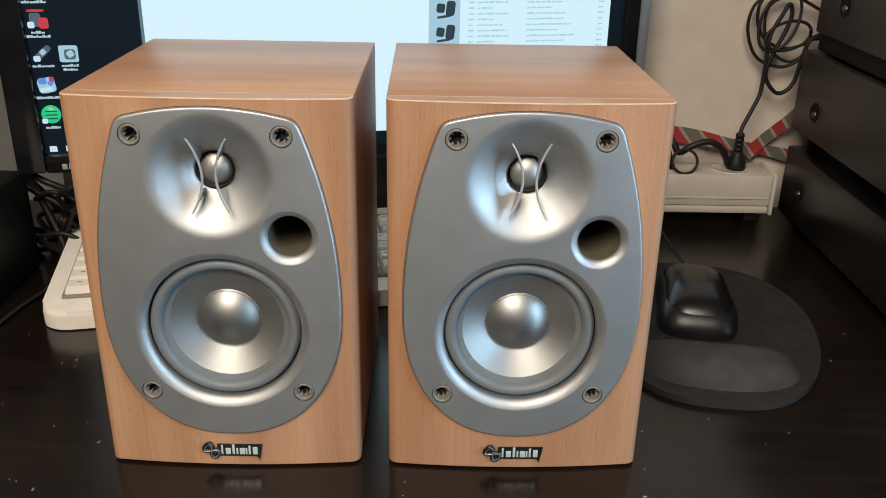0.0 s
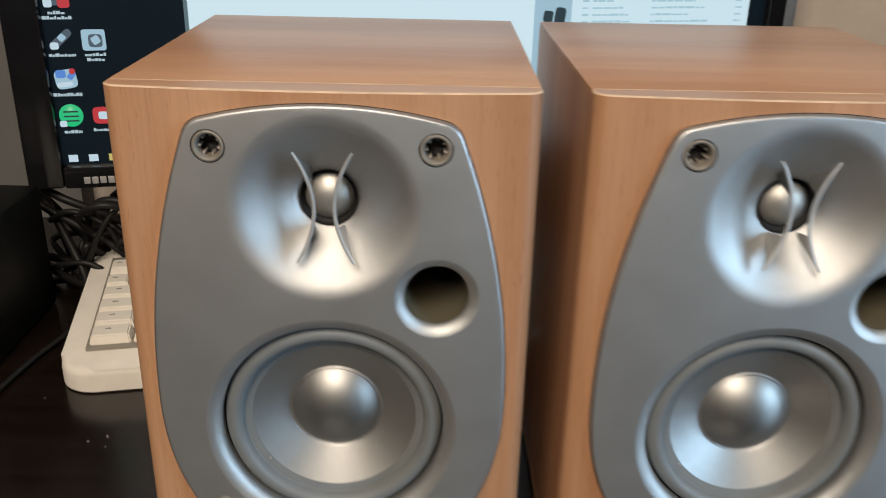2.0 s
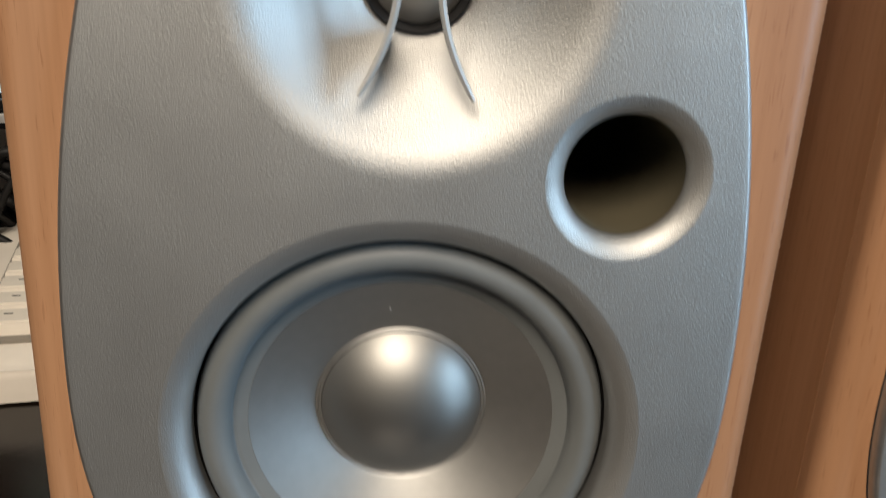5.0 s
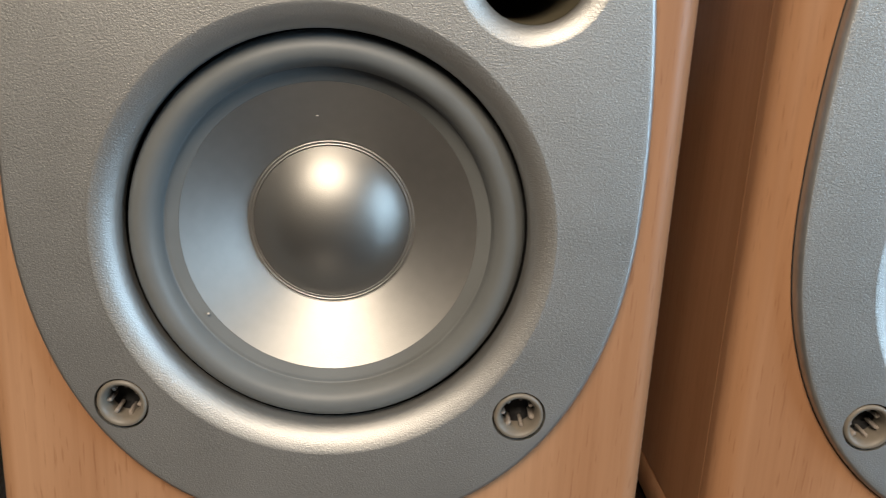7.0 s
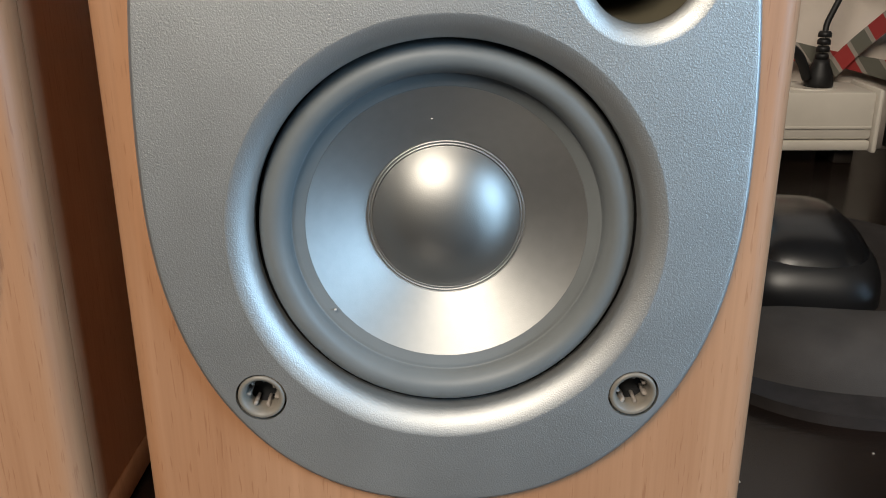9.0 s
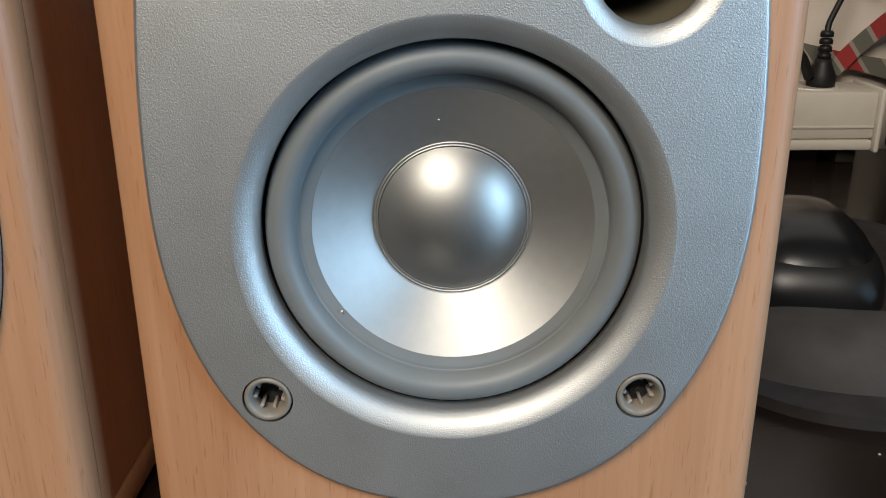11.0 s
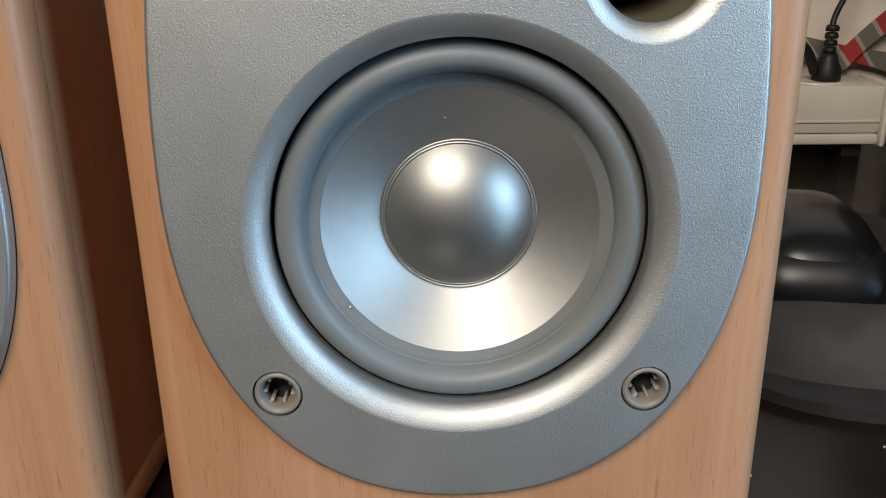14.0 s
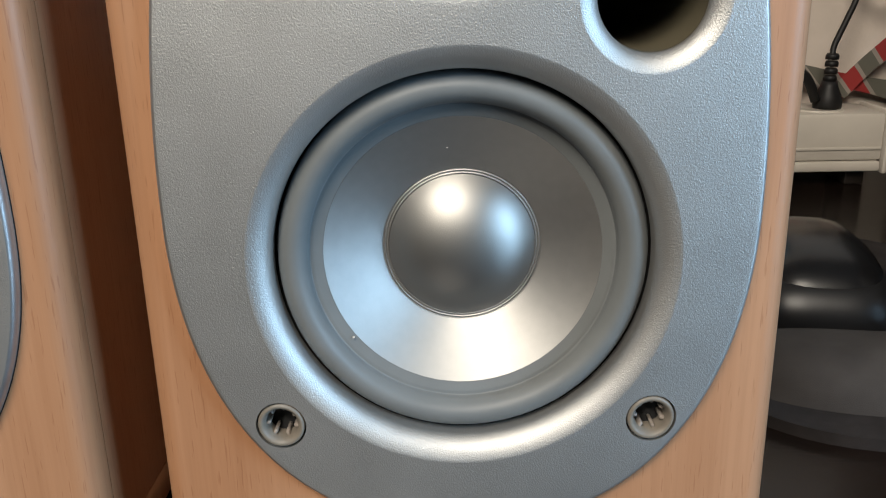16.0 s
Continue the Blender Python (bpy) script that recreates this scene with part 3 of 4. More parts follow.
def glow(name, c, s=1.0):
    m = material(name, c, 0.4, emit=s)
    m.node_tree.nodes["Principled BSDF"].inputs["Base Color"].default_value = (0.02, 0.02, 0.02, 1)
    return m


G_PANEL, G_SPINE, G_DARK = glow("screen_panel", (0.68, 0.84, 0.88)), glow("screen_spine", (0.38, 0.55, 0.64)), glow("screen_glyph", (0.01, 0.03, 0.04))
G_TEXT, G_LABEL, G_GREEN, G_RED = glow("screen_text", (0.42, 0.61, 0.68)), glow("screen_label", (0.46, 0.56, 0.60)), glow("icon_green", (0.03, 0.55, 0.20)), glow("icon_red", (0.55, 0.03, 0.04))
G_BLUE, G_GREY, G_PALE, G_YELLOW, G_EDGE = glow("icon_blue", (0.10, 0.25, 0.65)), glow("icon_grey", (0.07, 0.10, 0.13)), glow("icon_pale", (0.6, 0.72, 0.78)), glow("icon_yellow", (0.6, 0.5, 0.15)), glow("window_edge", (0.10, 0.16, 0.18))
on_screen("window_edge", 0.0895, 0.0925, 0.119, SZ1 - 0.002, G_EDGE, 0.0002)
on_screen("bright_window", 0.0925, 0.366, 0.119, SZ1 - 0.002, M_SCREEN, 0.0004, "bright white program window")
on_screen("window_panel", 0.398, 0.558, 0.119, SZ1 - 0.002, G_PANEL, 0.0004, "pale list panel")
on_screen("window_spine", 0.366, 0.398, 0.119, SZ1 - 0.002, G_SPINE, 0.0004, "grey vertical strip with dark marks")
rnd = random.Random(4)
lines = bmesh.new()
for k in range(42):
    z = 0.202 + 0.0056 * k
    for u, w in ((0.407, 0.0055), (0.416, 0.030), (0.468, 0.048), (0.545, 0.006)):
        end = u + w * rnd.uniform(0.5, 1.15) if w > 0.01 else u + w
        while u < end:
            word = min(rnd.uniform(0.003, 0.009), end - u)
            box(lines, u, u + word, 0.0029, 0.0032, z, z + rnd.choice((0.0013, 0.0017)))
            u += word + 0.0010
tagged(part("writing", lines, G_TEXT, screen, "pale grey lines of unreadable writing", None), kind="stuff")


def on_shape(name, pts, mat, lift):
    bm = prism(pts, 0.0, 0.0003)
    for v in bm.verts:
        v.co = Vector((v.co.x, 0.004 - lift - v.co.z, v.co.y))
    bmesh.ops.recalc_face_normals(bm, faces=bm.faces)
    return part(name, bm, mat, screen, "", None)


def round_box(u, z, w, h, tilt=0.0, n=24, power=0.45):
    pts = []
    for i in range(n):
        a = 2 * math.pi * (i + 0.5) / n
        c, s = math.cos(a), math.sin(a)
        x, y = w * math.copysign(abs(c) ** power, c), h * math.copysign(abs(s) ** power, s)
        pts.append((u + x * math.cos(tilt) - y * math.sin(tilt), z + x * math.sin(tilt) + y * math.cos(tilt)))
    return pts


for k in range(12):
    z = 0.142 + 0.0235 * k
    on_shape("glyph", round_box(0.3780, z + 0.0062, 0.0042, 0.0046, -0.12), G_DARK, 0.0008)
    on_shape("glyph", round_box(0.3882, z + 0.0060, 0.0046, 0.0074, -0.12), G_DARK, 0.0008)
    on_shape("glyph", round_box(0.3815, z - 0.0020, 0.0072, 0.0012, 0.14), G_DARK, 0.0008)


def caption(u, z, half):
    """A line of writing too small to read: bars of uneven height."""
    x = u - half
    while x < u + half:
        w = rnd.uniform(0.0012, 0.0030)
        on_screen("icon_label", x, min(x + w, u + half), z, z + rnd.choice((0.0015, 0.0019, 0.0024)), G_LABEL, 0.0004)
        x += w + 0.0004


for u, z in ((-0.001, 0.267), (-0.001, 0.236)):
    on_shape("icon", round_box(u, z + 0.0082, 0.0075, 0.0011), G_RED, 0.0004)
    on_shape("icon", round_box(u - 0.001, z, 0.0050, 0.0062), G_GREY, 0.0004)
    on_shape("icon", round_box(u + 0.0058, z - 0.0030, 0.0043, 0.0050), G_RED, 0.0008)
    on_shape("icon_mark", round_box(u - 0.0052, z - 0.0045, 0.0030, 0.0030), G_PALE, 0.0008)
    caption(u, z - 0.0125, 0.0060)
    caption(u, z - 0.0162, 0.0105)
on_shape("icon", round_box(-0.001, 0.205, 0.0100, 0.0030, 0.72), G_GREY, 0.0004)
on_shape("icon_mark", round_box(0.0002, 0.2065, 0.0026, 0.0024, 0.72), G_SPINE, 0.0008)
on_shape("icon_mark", round_box(-0.0056, 0.2005, 0.0030, 0.0026), G_PALE, 0.0008)
caption(-0.001, 0.1925, 0.0095)
on_shape("icon", round_box(0.0225, 0.2045, 0.0085, 0.0078, 0, 24, 0.2), G_SPINE, 0.0004)
on_shape("icon_mark", round_box(0.0237, 0.2040, 0.0050, 0.0048), G_GREY, 0.0006)
on_shape("icon_mark", round_box(0.0240, 0.2045, 0.0030, 0.0030, 0.5), G_SPINE, 0.0010)
caption(0.0225, 0.1925, 0.0075)
caption(0.0225, 0.1888, 0.0065)
on_shape("icon", round_box(-0.001, 0.1755, 0.0078, 0.0072, 0.15), G_SPINE, 0.0004)
on_shape("icon_mark", round_box(-0.0042, 0.1795, 0.0036, 0.0030), G_BLUE, 0.0008)
on_shape("icon_mark", round_box(0.0034, 0.1785, 0.0034, 0.0022, 0.9), G_BLUE, 0.0008)
on_shape("icon_mark", round_box(0.0042, 0.1815, 0.0022, 0.0022, 0, 24, 1.0), G_RED, 0.0012)
on_shape("icon_mark", round_box(-0.0020, 0.1715, 0.0058, 0.0018, 0.1), G_PALE, 0.0008)
caption(-0.001, 0.1625, 0.0105)
on_shape("icon", round_box(0.0225, 0.147, 0.0078, 0.0066), G_RED, 0.0004)
on_shape("icon_mark", round_box(0.0225, 0.147, 0.0036, 0.0030), G_PALE, 0.0008)
caption(0.0225, 0.1345, 0.0085)
b = revolve([(0.0088, 0.0036), (0.0088, 0.0033), (0, 0.0033)], (-0.001, 0.1475), 32)
part("icon", b, G_GREEN, screen, "round green program icon")
on_shape("icon_mark", round_box(-0.0072, 0.1412, 0.0026, 0.0024), G_PALE, 0.0012)
caption(-0.001, 0.1335, 0.0065)
for k in range(3):
    on_screen("icon_mark", -0.0062, 0.0045, 0.1500 - 0.0036 * k, 0.1511 - 0.0036 * k, G_DARK, 0.0011)
for u in (-0.004, 0.011, 0.026):
    on_screen("taskbar_icon", u - 0.0034, u + 0.0034, 0.1105, 0.1160, G_YELLOW if u > 0.02 else G_PALE, 0.0004)
for k in range(4):
    part("maker_mark", boxed(0.003 + 0.006 * k, 0.0078 + 0.006 * k, -0.0046, -0.0039, 0.0945, 0.1000, 0.0003), material("silver_print", (0.5, 0.5, 0.5), 0.4, 0.5) if k == 0 else bpy.data.materials["silver_print"], mon)
part("stand_neck", boxed(0.26, 0.33, 0.035, 0.075, 0.012, 0.26, 0.008), M_MATT, mon, "dark grey stand neck")
part("stand_foot", prism([(0.295 + 0.13 * math.cos(a), 0.05 + 0.095 * math.sin(a)) for a in (2 * math.pi * i / 48 for i in range(48))], 0.0017, 0.014, bevel=0.004), M_GLOSS, mon, "glossy black oval foot")

# ---------------------------------------------------------------- keyboard
kb = thing("keyboard", pose(-0.296, 0.176, 0, 0, 0, 11.5), "white computer keyboard lying behind the loudspeakers", "keyboard")
KW, KD = 0.45, 0.185
out = []
for cx, cy, a0 in ((KW - 0.012, KD - 0.012, 0), (0.012, KD - 0.012, 90), (0.024, 0.024, 180), (KW - 0.024, 0.024, 270)):
    r = 0.012 if cy > 0.1 else 0.024
    out += [(cx + r * math.cos(radians(a0 + 15 * i)), cy + r * math.sin(radians(a0 + 15 * i))) for i in range(7)]
bm = prism(out, 0.001, 0.017, bevel=0.005)
for v in bm.verts:
    v.co.z += 0.010 * max(0, v.co.y / KD) if v.co.z > 0.003 else 0
part("case", bm, M_KEYB, kb, "off-white plastic case")
part("key_well", boxed(0.0155, KW - 0.02, 0.026, KD - 0.020, 0.0165, 0.0195, 0.0005), M_WELL, kb, at=pose(0, 0, 0.0, 3.1, 0, 0))


def key_shape(half):
    bm = bmesh.new()
    box(bm, -half, half, -0.0094, 0.0094, 0, 0.0085)
    for v in bm.verts:
        if v.co.z > 0.004:
            v.co.x -= math.copysign(0.0020, v.co.x)
            v.co.y = v.co.y * 0.76 + 0.001
    bmesh.ops.bevel(bm, geom=list(bm.edges), offset=0.0010, segments=2, affect="EDGES")
    return mesh_of("key", bm, M_KEY, 40)


key_mesh, wide_mesh = key_shape(0.0094), key_shape(0.01425)
print_mesh = mesh_of("key_print", boxed(-0.004, 0.0, 0.0015, 0.0030, 0.0085, 0.0086), M_PRINT)
for row in range(6):
    wide = row in (0, 1, 2, 3)
    for col in range(20 if wide else 21):
        if row == 0 and 4 <= col <= 8:
            continue
        kx = 0.0265 + 0.0193 * col + (0 if not wide else 0.00485 if col == 0 else 0.00965)
        ky = 0.037 + 0.0193 * row + (0.006 if row == 5 else 0)
        k = new("key", wide_mesh if wide and col == 0 else key_mesh)
        k.parent, k.matrix_basis = kb, pose(kx, ky, 0.0172 + 0.054 * ky, 3.1, 0, 0)
        q = new("key_print", print_mesh)
        q.parent = k
sp_ = boxed(0.1050, 0.1990, 0.0282, 0.0458, 0.0190, 0.0270, 0.0015)
part("space_bar", sp_, M_KEY, kb)

# ---------------------------------------------------------------- mouse and pad
pad = thing("mouse_pad", pose(0.276, 0.22, 0, 0, 0, -8), "dark grey mouse pad with a raised gel wrist rest", "mouse pad")


def pad_outline(s=1.0):
    pts = []
    for i in range(72):
        a = 2 * math.pi * i / 72
        c, d = math.cos(a), math.sin(a)
        x = 0.096 * math.copysign(abs(c) ** 0.74, c)
        y = (0.112 if d > 0 else 0.146) * math.copysign(abs(d) ** (1.0 if d > 0 else 0.72), d)
        x *= 1 - 0.15 * max(0, -y / 0.146) ** 1.5
        pts.append((x * s, y * s))
    return pts


part("pad_base", prism(pad_outline(), 0.0, 0.005, bevel=0.002), M_PAD, pad, "dark grey fabric base")
bm = bmesh.new()
ng, nr = 64, 14
prev = None
for k in range(nr + 1):
    s = 1 - k / nr
    h = 0.004 + 0.019 * (1 - s ** 3.2) ** 0.7
    ring = []
    for i in range(ng):
        a = 2 * math.pi * i / ng
        c, d = math.cos(a), math.sin(a)
        x = 0.066 * s * math.copysign(abs(c) ** 0.6, c)
        y = 0.030 * s * math.copysign(abs(d) ** 0.7, d)
        ring.append(bm.verts.new((x, y - 0.099 + 3.0 * x * x, h)))
    if prev:
        for i in range(ng):
            bm.faces.new([prev[i], prev[(i + 1) % ng], ring[(i + 1) % ng], ring[i]])
    prev = ring
bmesh.ops.remove_doubles(bm, verts=bm.verts, dist=1e-6)
part("wrist_rest", bm, M_CUSHION, pad, "smooth grey gel cushion", 60)

mouse = thing("computer_mouse", pose(0.272, 0.229, 0.005, 0, 0, -10), "glossy black computer mouse on the mouse pad", "mouse")


def mouse_body(sx, sy, h, z0, mat, name, label, y_shift=0.0, crown=0.55):
    """A lofted shell: full width along most of its length, flat across the top, falling away to the button end and blunt at the palm end."""
    bm = bmesh.new()
    rows = []
    for k in range(33):
        v = -math.cos(math.pi * k / 32)
        w = sx * max(1 - abs(v) ** 5, 1e-4) ** 0.28 * (1 - 0.05 * v - 0.06 * math.exp(-(v / 0.35) ** 2))
        lift = 1 - 0.42 * ((v + 0.2) / 1.2) ** 2 if v > -0.2 else 1 - 0.40 * ((-0.2 - v) / 0.8) ** 2
        hh = h * lift * max(1 - abs(v) ** 9, 1e-4) ** 0.4
        row = []
        for i in range(25):
            a = math.pi * i / 24
            row.append(bm.verts.new((w * math.copysign(abs(math.cos(a)) ** 0.62, math.cos(a)), sy * v + y_shift, z0 + hh * math.sin(a) ** crown)))
        rows.append(row)
    for a, b in zip(rows, rows[1:]):
        for i in range(24):
            bm.faces.new([a[i], a[i + 1], b[i + 1], b[i]])
        bm.faces.new([a[24], a[0], b[0], b[24]])
    bm.faces.new(rows[0])
    bm.faces.new(rows[-1][::-1])
    bmesh.ops.recalc_face_normals(bm, faces=bm.faces)
    return part(name, bm, mat, mouse, label, 60)


mouse_body(0.0335, 0.058, 0.030, 0.0, M_SATIN, "side_shell", "satin black lower shell")
M_MTOP = material("satin_black_plastic", (0.007, 0.007, 0.008), 0.27, vary=0.2, vary_scale=80)
mouse_body(0.0318, 0.0562, 0.0355, 0.0010, M_MTOP, "top_shell", "satin black top with two buttons", 0.002, 0.80)
part("wheel", turned([(0, -0.003), (0.009, -0.003), (0.010, 0), (0.009, 0.003), (0, 0.003)], 32), M_RUBBER, mouse, at=pose(0, 0.034, 0.0185, 0, 90, 0))
cord = [(0.283, 0.292, 0.016), (0.290, 0.32, 0.006), (0.283, 0.345, 0.012), (0.270, 0.375, 0.030), (0.262, 0.40, 0.045), (0.272, 0.415, 0.040), (0.266, 0.40, 0.015), (0.25, 0.385, 0.004), (0.2, 0.39, 0.003)]
solid("mouse_cable", tube(cord, 0.0016), M_CABLE, "thin black mouse cable looped behind the pad", "cable")

# ---------------------------------------------------------------- power strip, plugs and wall cables
ps = thing("power_strip", pose(0, 0, 0), "cream multi-socket power strip raised over the desk", "power strip")
part("strip_body", boxed(0.16, 0.418, 0.462, 0.512, 0.0202, 0.057, 0.003), M_STRIP, ps, "cream plastic body")
part("base_rail", boxed(0.16, 0.417, 0.4605, 0.512, 0.012, 0.020, 0.002), M_STRIP, ps)
part("front_ridge", boxed(0.165, 0.4165, 0.4609, 0.4618, 0.0290, 0.0312, 0.0004), M_STRIP, ps)
part("end_cap", boxed(0.4182, 0.4225, 0.4595, 0.513, 0.010, 0.059, 0.002), M_STRIP, ps)
for x in (0.19, 0.395):
    part("strip_foot", boxed(x, x + 0.015, 0.47, 0.505, 0.0, 0.0118, 0.001), M_MATT, ps)
for x in (0.21, 0.265, 0.32, 0.375):
    part("socket", turned([(0.0, 0.0005), (0.018, 0.0005), (0.019, 0.0012), (0.020, 0.0012), (0.020, 0)], 40), M_STRIP, ps, at=pose(x, 0.487, 0.057))


def plug(x, y, z, label):
    p = thing("power_plug", pose(x, y, z), label, "plug")
    part("plug_body", turned([(0, 0), (0.0105, 0), (0.0108, 0.003), (0.0098, 0.010), (0.0066, 0.017), (0.0058, 0.021), (0, 0.021)], 32), M_CABLE, p)
    for k in range(4):
        part("strain_relief_rib", turned([(0, 0), (0.0050, 0), (0.0050, 0.003), (0.0039, 0.0045), (0, 0.0045)], 24), M_CABLE, p, at=pose(0, 0, 0.021 + 0.0055 * k))
    return p


plug(0.382, 0.487, 0.0575, "black power plug standing in the power strip")
plug(0.300, 0.487, 0.0575, "black power plug with a curved lead")
main = [(0.382, 0.487, 0.098), (0.384, 0.490, 0.106), (0.394, 0.496, 0.125), (0.402, 0.501, 0.143), (0.4035, 0.503, 0.172), (0.404, 0.504, 0.205), (0.414, 0.505, 0.228), (0.420, 0.505, 0.240), (0.4245, 0.505, 0.230), (0.421, 0.505, 0.212), (0.411, 0.504, 0.188),
        (0.405, 0.503, 0.165), (0.412, 0.503, 0.150), (0.424, 0.503, 0.142), (0.437, 0.503, 0.152), (0.4425, 0.503, 0.176), (0.447, 0.502, 0.200), (0.460, 0.502, 0.208), (0.475, 0.502, 0.206)]
solid("power_cable", tube(main, 0.0024), M_CABLE, "black mains cable rising from the plug", "cable")
lead = [(0.300, 0.487, 0.095), (0.306, 0.482, 0.088), (0.313, 0.479, 0.078), (0.326, 0.478, 0.086), (0.345, 0.478, 0.0915), (0.361, 0.480, 0.082), (0.371, 0.483, 0.064)]
solid("power_cable", tube(lead, 0.0038), M_CABLE, "thick black lead arched between two plugs", "cable")
small = [(0.318 + 0.014 * math.cos(a), 0.470 + 0.004 * math.sin(a), 0.070 + 0.013 * math.sin(a)) for a in (2 * math.pi * i / 12 for i in range(12))]
solid("power_cable", tube(small, 0.0016, cyclic=True), M_CABLE, "thin black cable loop on the power strip", "cable")
coil = thing("coiled_cable", pose(0, 0, 0), "black cable hanging in loose coils against the wall", "cable")
for pts, rr in (([(0.399, 0.510, 0.250), (0.384, 0.510, 0.238), (0.380, 0.511, 0.215), (0.388, 0.511, 0.190), (0.402, 0.510, 0.176), (0.425, 0.508, 0.171), (0.443, 0.506, 0.180)], 0.0019),
                ([(0.396, 0.508, 0.252), (0.388, 0.508, 0.236), (0.392, 0.508, 0.212), (0.408, 0.507, 0.196), (0.428, 0.506, 0.192), (0.445, 0.505, 0.198)], 0.0019),
                ([(0.480, 0.508, 0.222), (0.452, 0.509, 0.236), (0.430, 0.509, 0.246), (0.410, 0.509, 0.245), (0.398, 0.509, 0.232), (0.400, 0.509, 0.206), (0.412, 0.508, 0.186), (0.430, 0.507, 0.177), (0.444, 0.506, 0.184)], 0.0018)):
    part("cable_loop", tube(pts, rr), M_CABLE, coil)
for cx, cz, a, b, tilt in ((0.412, 0.222, 0.034, 0.020, 1.25), (0.424, 0.206, 0.026, 0.015, 0.25)):
    ring = []
    for k in range(14):
        q = 2 * math.pi * k / 14
        u, v = a * math.cos(q), b * math.sin(q)
        ring.append((cx + u * math.cos(tilt) - v * math.sin(tilt), 0.504 + 0.003 * math.sin(q + 1), cz + u * math.sin(tilt) + v * math.cos(tilt)))
    part("cable_loop", tube(ring, 0.0018, cyclic=True), M_CABLE, coil)
part("cable_tie", tube([(0.446 + 0.004 * k, 0.500 + 0.006 * math.sin(2.2 * k), 0.208 + 0.007 * math.cos(2.2 * k)) for k in range(9)], 0.002), M_CABLE, coil)

# striped ribbon behind the strip
M_RIB = bpy.data.materials.new("striped_ribbon")
M_RIB.use_nodes = True
nt = M_RIB.node_tree
tc, wv, rp = nt.nodes.new("ShaderNodeTexCoord"), nt.nodes.new("ShaderNodeTexWave"), nt.nodes.new("ShaderNodeValToRGB")
mp = nt.nodes.new("ShaderNodeMapping")
mp.inputs["Rotation"].default_value = (0, radians(38), 0)
nt.links.new(tc.outputs["Object"], mp.inputs[0])
nt.links.new(mp.outputs[0], wv.inputs["Vector"])
wv.wave_profile = "SAW"
wv.inputs["Scale"].default_value = 9.5
wv.inputs["Distortion"].default_value = 0.4
rp.color_ramp.interpolation = "CONSTANT"
rp.color_ramp.elements[0].color, rp.color_ramp.elements[1].color = (0.24, 0.020, 0.018, 1), (0.24, 0.21, 0.18, 1)
rp.color_ramp.elements[1].position = 0.40
e = rp.color_ramp.elements.new(0.50)
e.color = (0.10, 0.095, 0.075, 1)
e = rp.color_ramp.elements.new(0.90)
e.color = (0.24, 0.21, 0.18, 1)
nt.links.new(wv.outputs["Fac"], rp.inputs[0])
nt.links.new(rp.outputs[0], nt.nodes["Principled BSDF"].inputs["Base Color"])
nt.nodes["Principled BSDF"].inputs["Roughness"].default_value = 0.7


def ribbon(path, label):
    bm = bmesh.new()
    rows = []
    for (x, y, z), (dx, dz) in path:
        rows.append([bm.verts.new((x - dx, y + o, z - dz)) for o in (0.0, 0.0008)] + [bm.verts.new((x + dx, y + o, z + dz)) for o in (0.0008, 0.0)])
    for a, b in zip(rows, rows[1:]):
        for k in range(4):
            bm.faces.new([a[k], a[(k + 1) % 4], b[(k + 1) % 4], b[k]])
    bm.faces.new(rows[0])
    bm.faces.new(rows[-1][::-1])
    bmesh.ops.recalc_face_normals(bm, faces=bm.faces)
    solid("ribbon", bm, M_RIB, label, "ribbon")


ribbon([((0.28 + 0.19 * t, 0.516 + 0.004 * math.sin(9 * t), 0.090 - 0.030 * t ** 1.6), (0.002, 0.0075 + 0.002 * math.sin(7 * t))) for t in (i / 24 for i in range(25))],
       "red, grey and white striped ribbon along the wall")
ribbon([((0.400 + 0.055 * t, 0.510 + 0.004 * math.sin(5 * t), 0.066 + 0.058 * t ** 1.1), (0.005, -0.005)) for t in (i / 16 for i in range(17))],
       "red, grey and white striped ribbon rising along the wall")

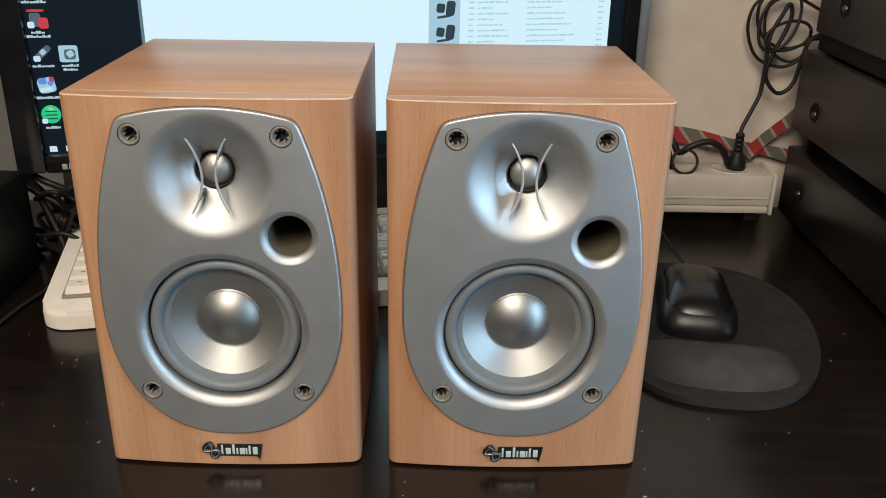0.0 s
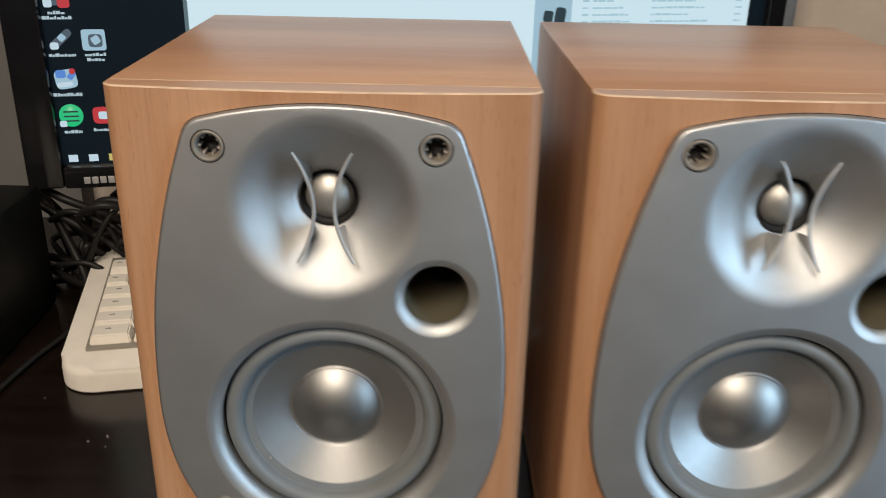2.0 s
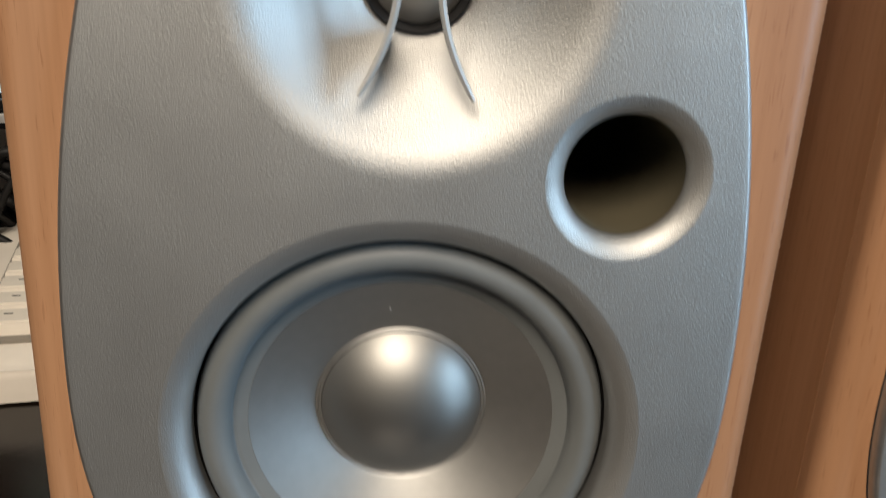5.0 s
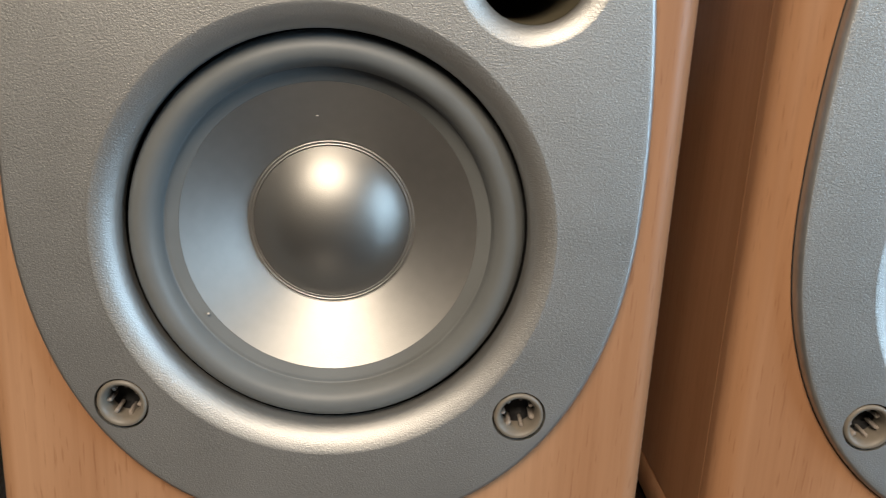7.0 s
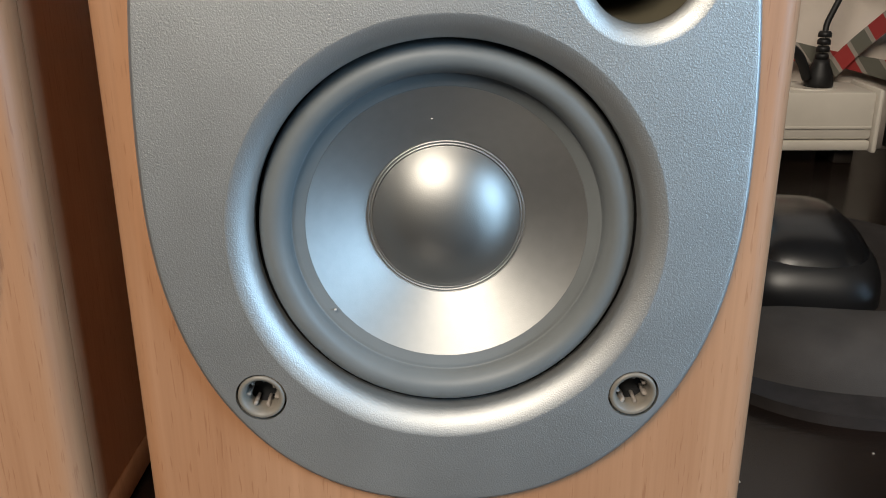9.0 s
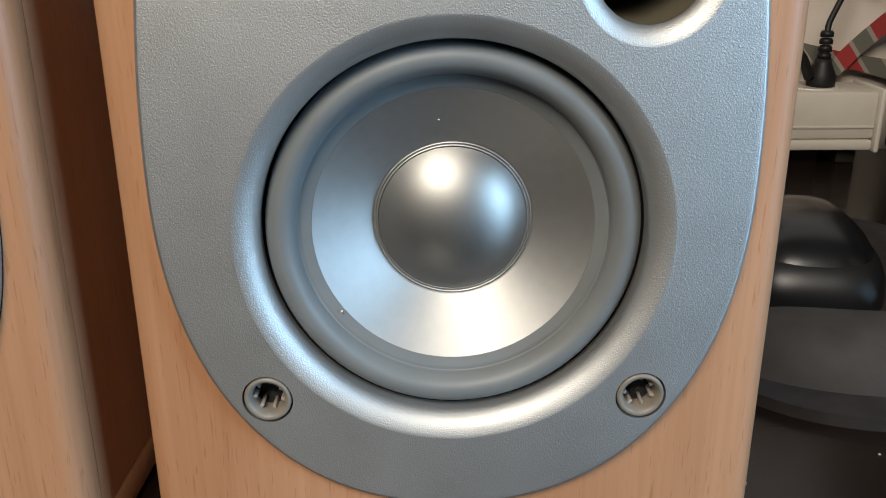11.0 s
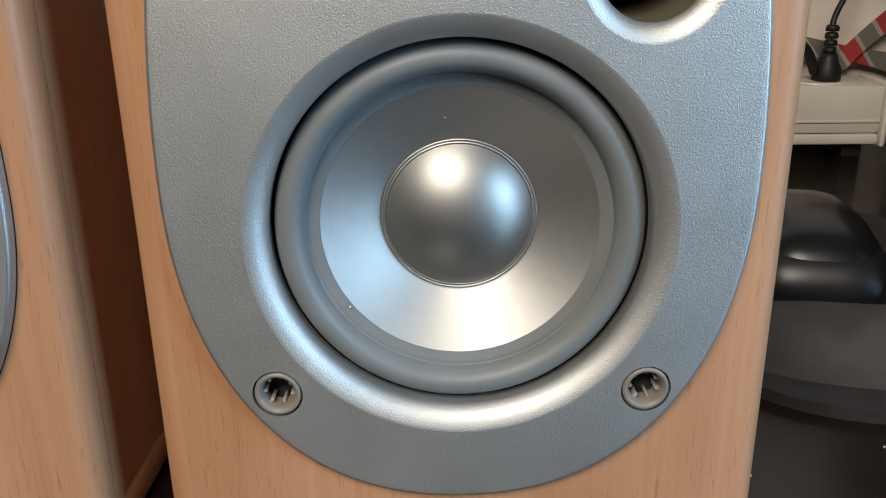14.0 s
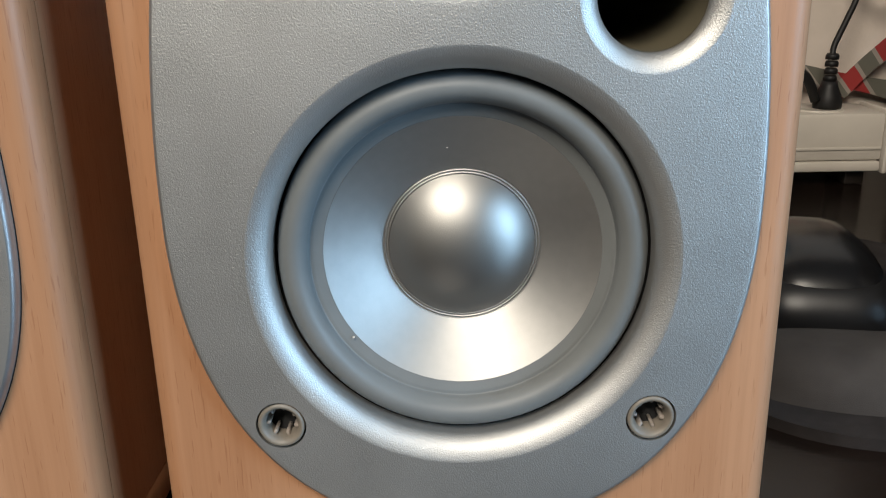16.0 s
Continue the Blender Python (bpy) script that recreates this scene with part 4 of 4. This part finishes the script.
# ---------------------------------------------------------------- stacked hi-fi units
M_STEEL = material("dark_steel", (0.11, 0.105, 0.10), 0.35, 0.9)
M_LOWER = material("brushed_black_metal", (0.0055, 0.0046, 0.0038), 0.30, vary=0.25, vary_scale=30, bump=0.00004, bump_scale=1500, spec=0.35)
M_UNDER = material("lightless_black_metal", (0.004, 0.004, 0.004), 0.6, spec=0.12, vary=0.2, vary_scale=30)
for z0, z1, zf, yb, xs, sy, sz, mat, lab in (
        (0.012, 0.0887, 0.0, 0.479, 0.435, 0.43, 0.05, M_LOWER, "black metal hi-fi unit standing on the desk"),
        (0.1095, 0.1956, 0.0888, 0.482, 0.435, 0.4262, 0.1395, M_MATT, "black metal hi-fi unit in the middle of a stack"),
        (0.2175, 0.302, 0.1957, 0.464, 0.436, 0.4036, 0.2512, M_MATT, "black metal hi-fi unit on top of a stack")):
    u = thing("hifi_unit", pose(0, 0, 0), lab, "hi-fi unit", "stack of hi-fi units")
    part("case", boxed(xs, xs + 0.43, 0.02, yb, z0, z1, 0.0015), mat, u)
    # black block added to fill the shaded space among the upper unit's feet
    if zf > 0.1:
        part("shade_fill", boxed(xs + 0.004, xs + 0.42, 0.03, yb - 0.004, zf + 0.004, z0 - 0.0002, 0.001), M_UNDER, u, "black block added for the shade between two units")
    for fx in (xs + 0.022, xs + 0.39):
        for fy in (0.14, yb - 0.03):
            part("foot", turned([(0, 0), (0.011, 0), (0.013, z0 - zf), (0, z0 - zf)], 24), M_UNDER, u, at=pose(fx, fy, zf))
    # no recess is cut: a raised black disc paints the shade round each screw
    for fy in (0.10, sy):
        hole = part("screw_shade_disc", revolve([(0.0, -0.0003), (0.0085, -0.0003), (0.0095, -0.0008), (0.0105, 0.0002)], (0, 0), 24), M_UNDER, u, at=pose(xs - 0.0003, fy, sz, 0, 0, -90))
        part("screw", revolve([(0.0, -0.0030), (0.0018, -0.0028), (0.0034, -0.0012), (0.0038, 0.0)], (0, 0), 20), M_STEEL, u, "dark steel screw", at=pose(xs - 0.0005, fy - 0.002, sz - 0.002, 0, 0, -90))

solid("wall_panel", boxed(-1.2, -0.40, 0.50, 0.528, 0.0, 1.2), material("grey_panel", (0.13, 0.125, 0.12), 0.8, vary=0.1, vary_scale=10), "grey panel against the wall beside the monitor", "panel", "structure")

# ---------------------------------------------------------------- black box and cables beside the monitor
bx = thing("black_box", pose(0, 0, 0), "plain black box standing beside the monitor", "box")
M_BOX = material("deep_black_plastic", (0.004, 0.004, 0.004), 0.5, spec=0.2, vary=0.2, vary_scale=30)
part("box_body", boxed(-0.62, -0.352, 0.20, 0.315, 0.0, 0.099, 0.003), M_BOX, bx)
part("box_front", boxed(-0.618, -0.354, 0.1965, 0.1998, 0.004, 0.095, 0.001), M_BOX, bx)
for pts, r in (([(-0.345, 0.36, 0.004), (-0.335, 0.35, 0.05), (-0.32, 0.345, 0.075), (-0.295, 0.345, 0.07), (-0.285, 0.35, 0.03), (-0.29, 0.36, 0.004)], 0.003),
               ([(-0.36, 0.34, 0.06), (-0.34, 0.335, 0.07), (-0.315, 0.335, 0.06), (-0.30, 0.34, 0.035), (-0.27, 0.36, 0.02), (-0.22, 0.38, 0.004)], 0.0025),
               ([(-0.37, 0.33, 0.02), (-0.33, 0.325, 0.03), (-0.30, 0.33, 0.012), (-0.27, 0.345, 0.018), (-0.24, 0.37, 0.004)], 0.0025),
               ([(-0.335, 0.32, 0.004), (-0.31, 0.31, 0.004), (-0.33, 0.22, 0.003), (-0.35, 0.13, 0.003), (-0.43, 0.06, 0.003)], 0.002)):
    solid("black_cable", tube(pts, r), M_CABLE, "black cable tangled beside the monitor", "cable")

heap = random.Random(11)
for k in range(7):
    x, y = heap.uniform(-0.355, -0.265), heap.uniform(0.315, 0.385)
    pts = [(x + heap.uniform(-0.045, 0.045), y + heap.uniform(-0.03, 0.03), heap.uniform(0.006, 0.078)) for i in range(5)]
    solid("black_cable", tube([(x - 0.03, y + 0.02, 0.003)] + pts + [(x + 0.04, y + 0.03, 0.003)], heap.choice((0.0022, 0.0028, 0.0034))), M_CABLE, "black cable tangled beside the monitor", "cable")

# ---------------------------------------------------------------- dust on the desk
bm = bmesh.new()
rnd = random.Random(7)
for k in range(130):
    x, y = rnd.uniform(-0.4, 0.45), rnd.uniform(-0.12, 0.2)
    if -0.18 < x < 0.18 and y > -0.006:
        continue
    a, l, w = rnd.uniform(0, 6.28), rnd.choice((0.0003, 0.0004, 0.0005, 0.0012)), rnd.uniform(0.00015, 0.0003)
    c, s = math.cos(a), math.sin(a)
    vs = [bm.verts.new((x + p * c - q * s, y + p * s + q * c, h)) for h in (0.0001, 0.0004) for p, q in ((-l, -w), (l, -w), (l, w), (-l, w))]
    for f in ((0, 1, 5, 4), (1, 2, 6, 5), (2, 3, 7, 6), (3, 0, 4, 7), (4, 5, 6, 7)):
        bm.faces.new([vs[i] for i in f])
solid("dust_flecks", bm, M_DUST, "pale dust flecks scattered on the desk", "dust", "stuff", None)
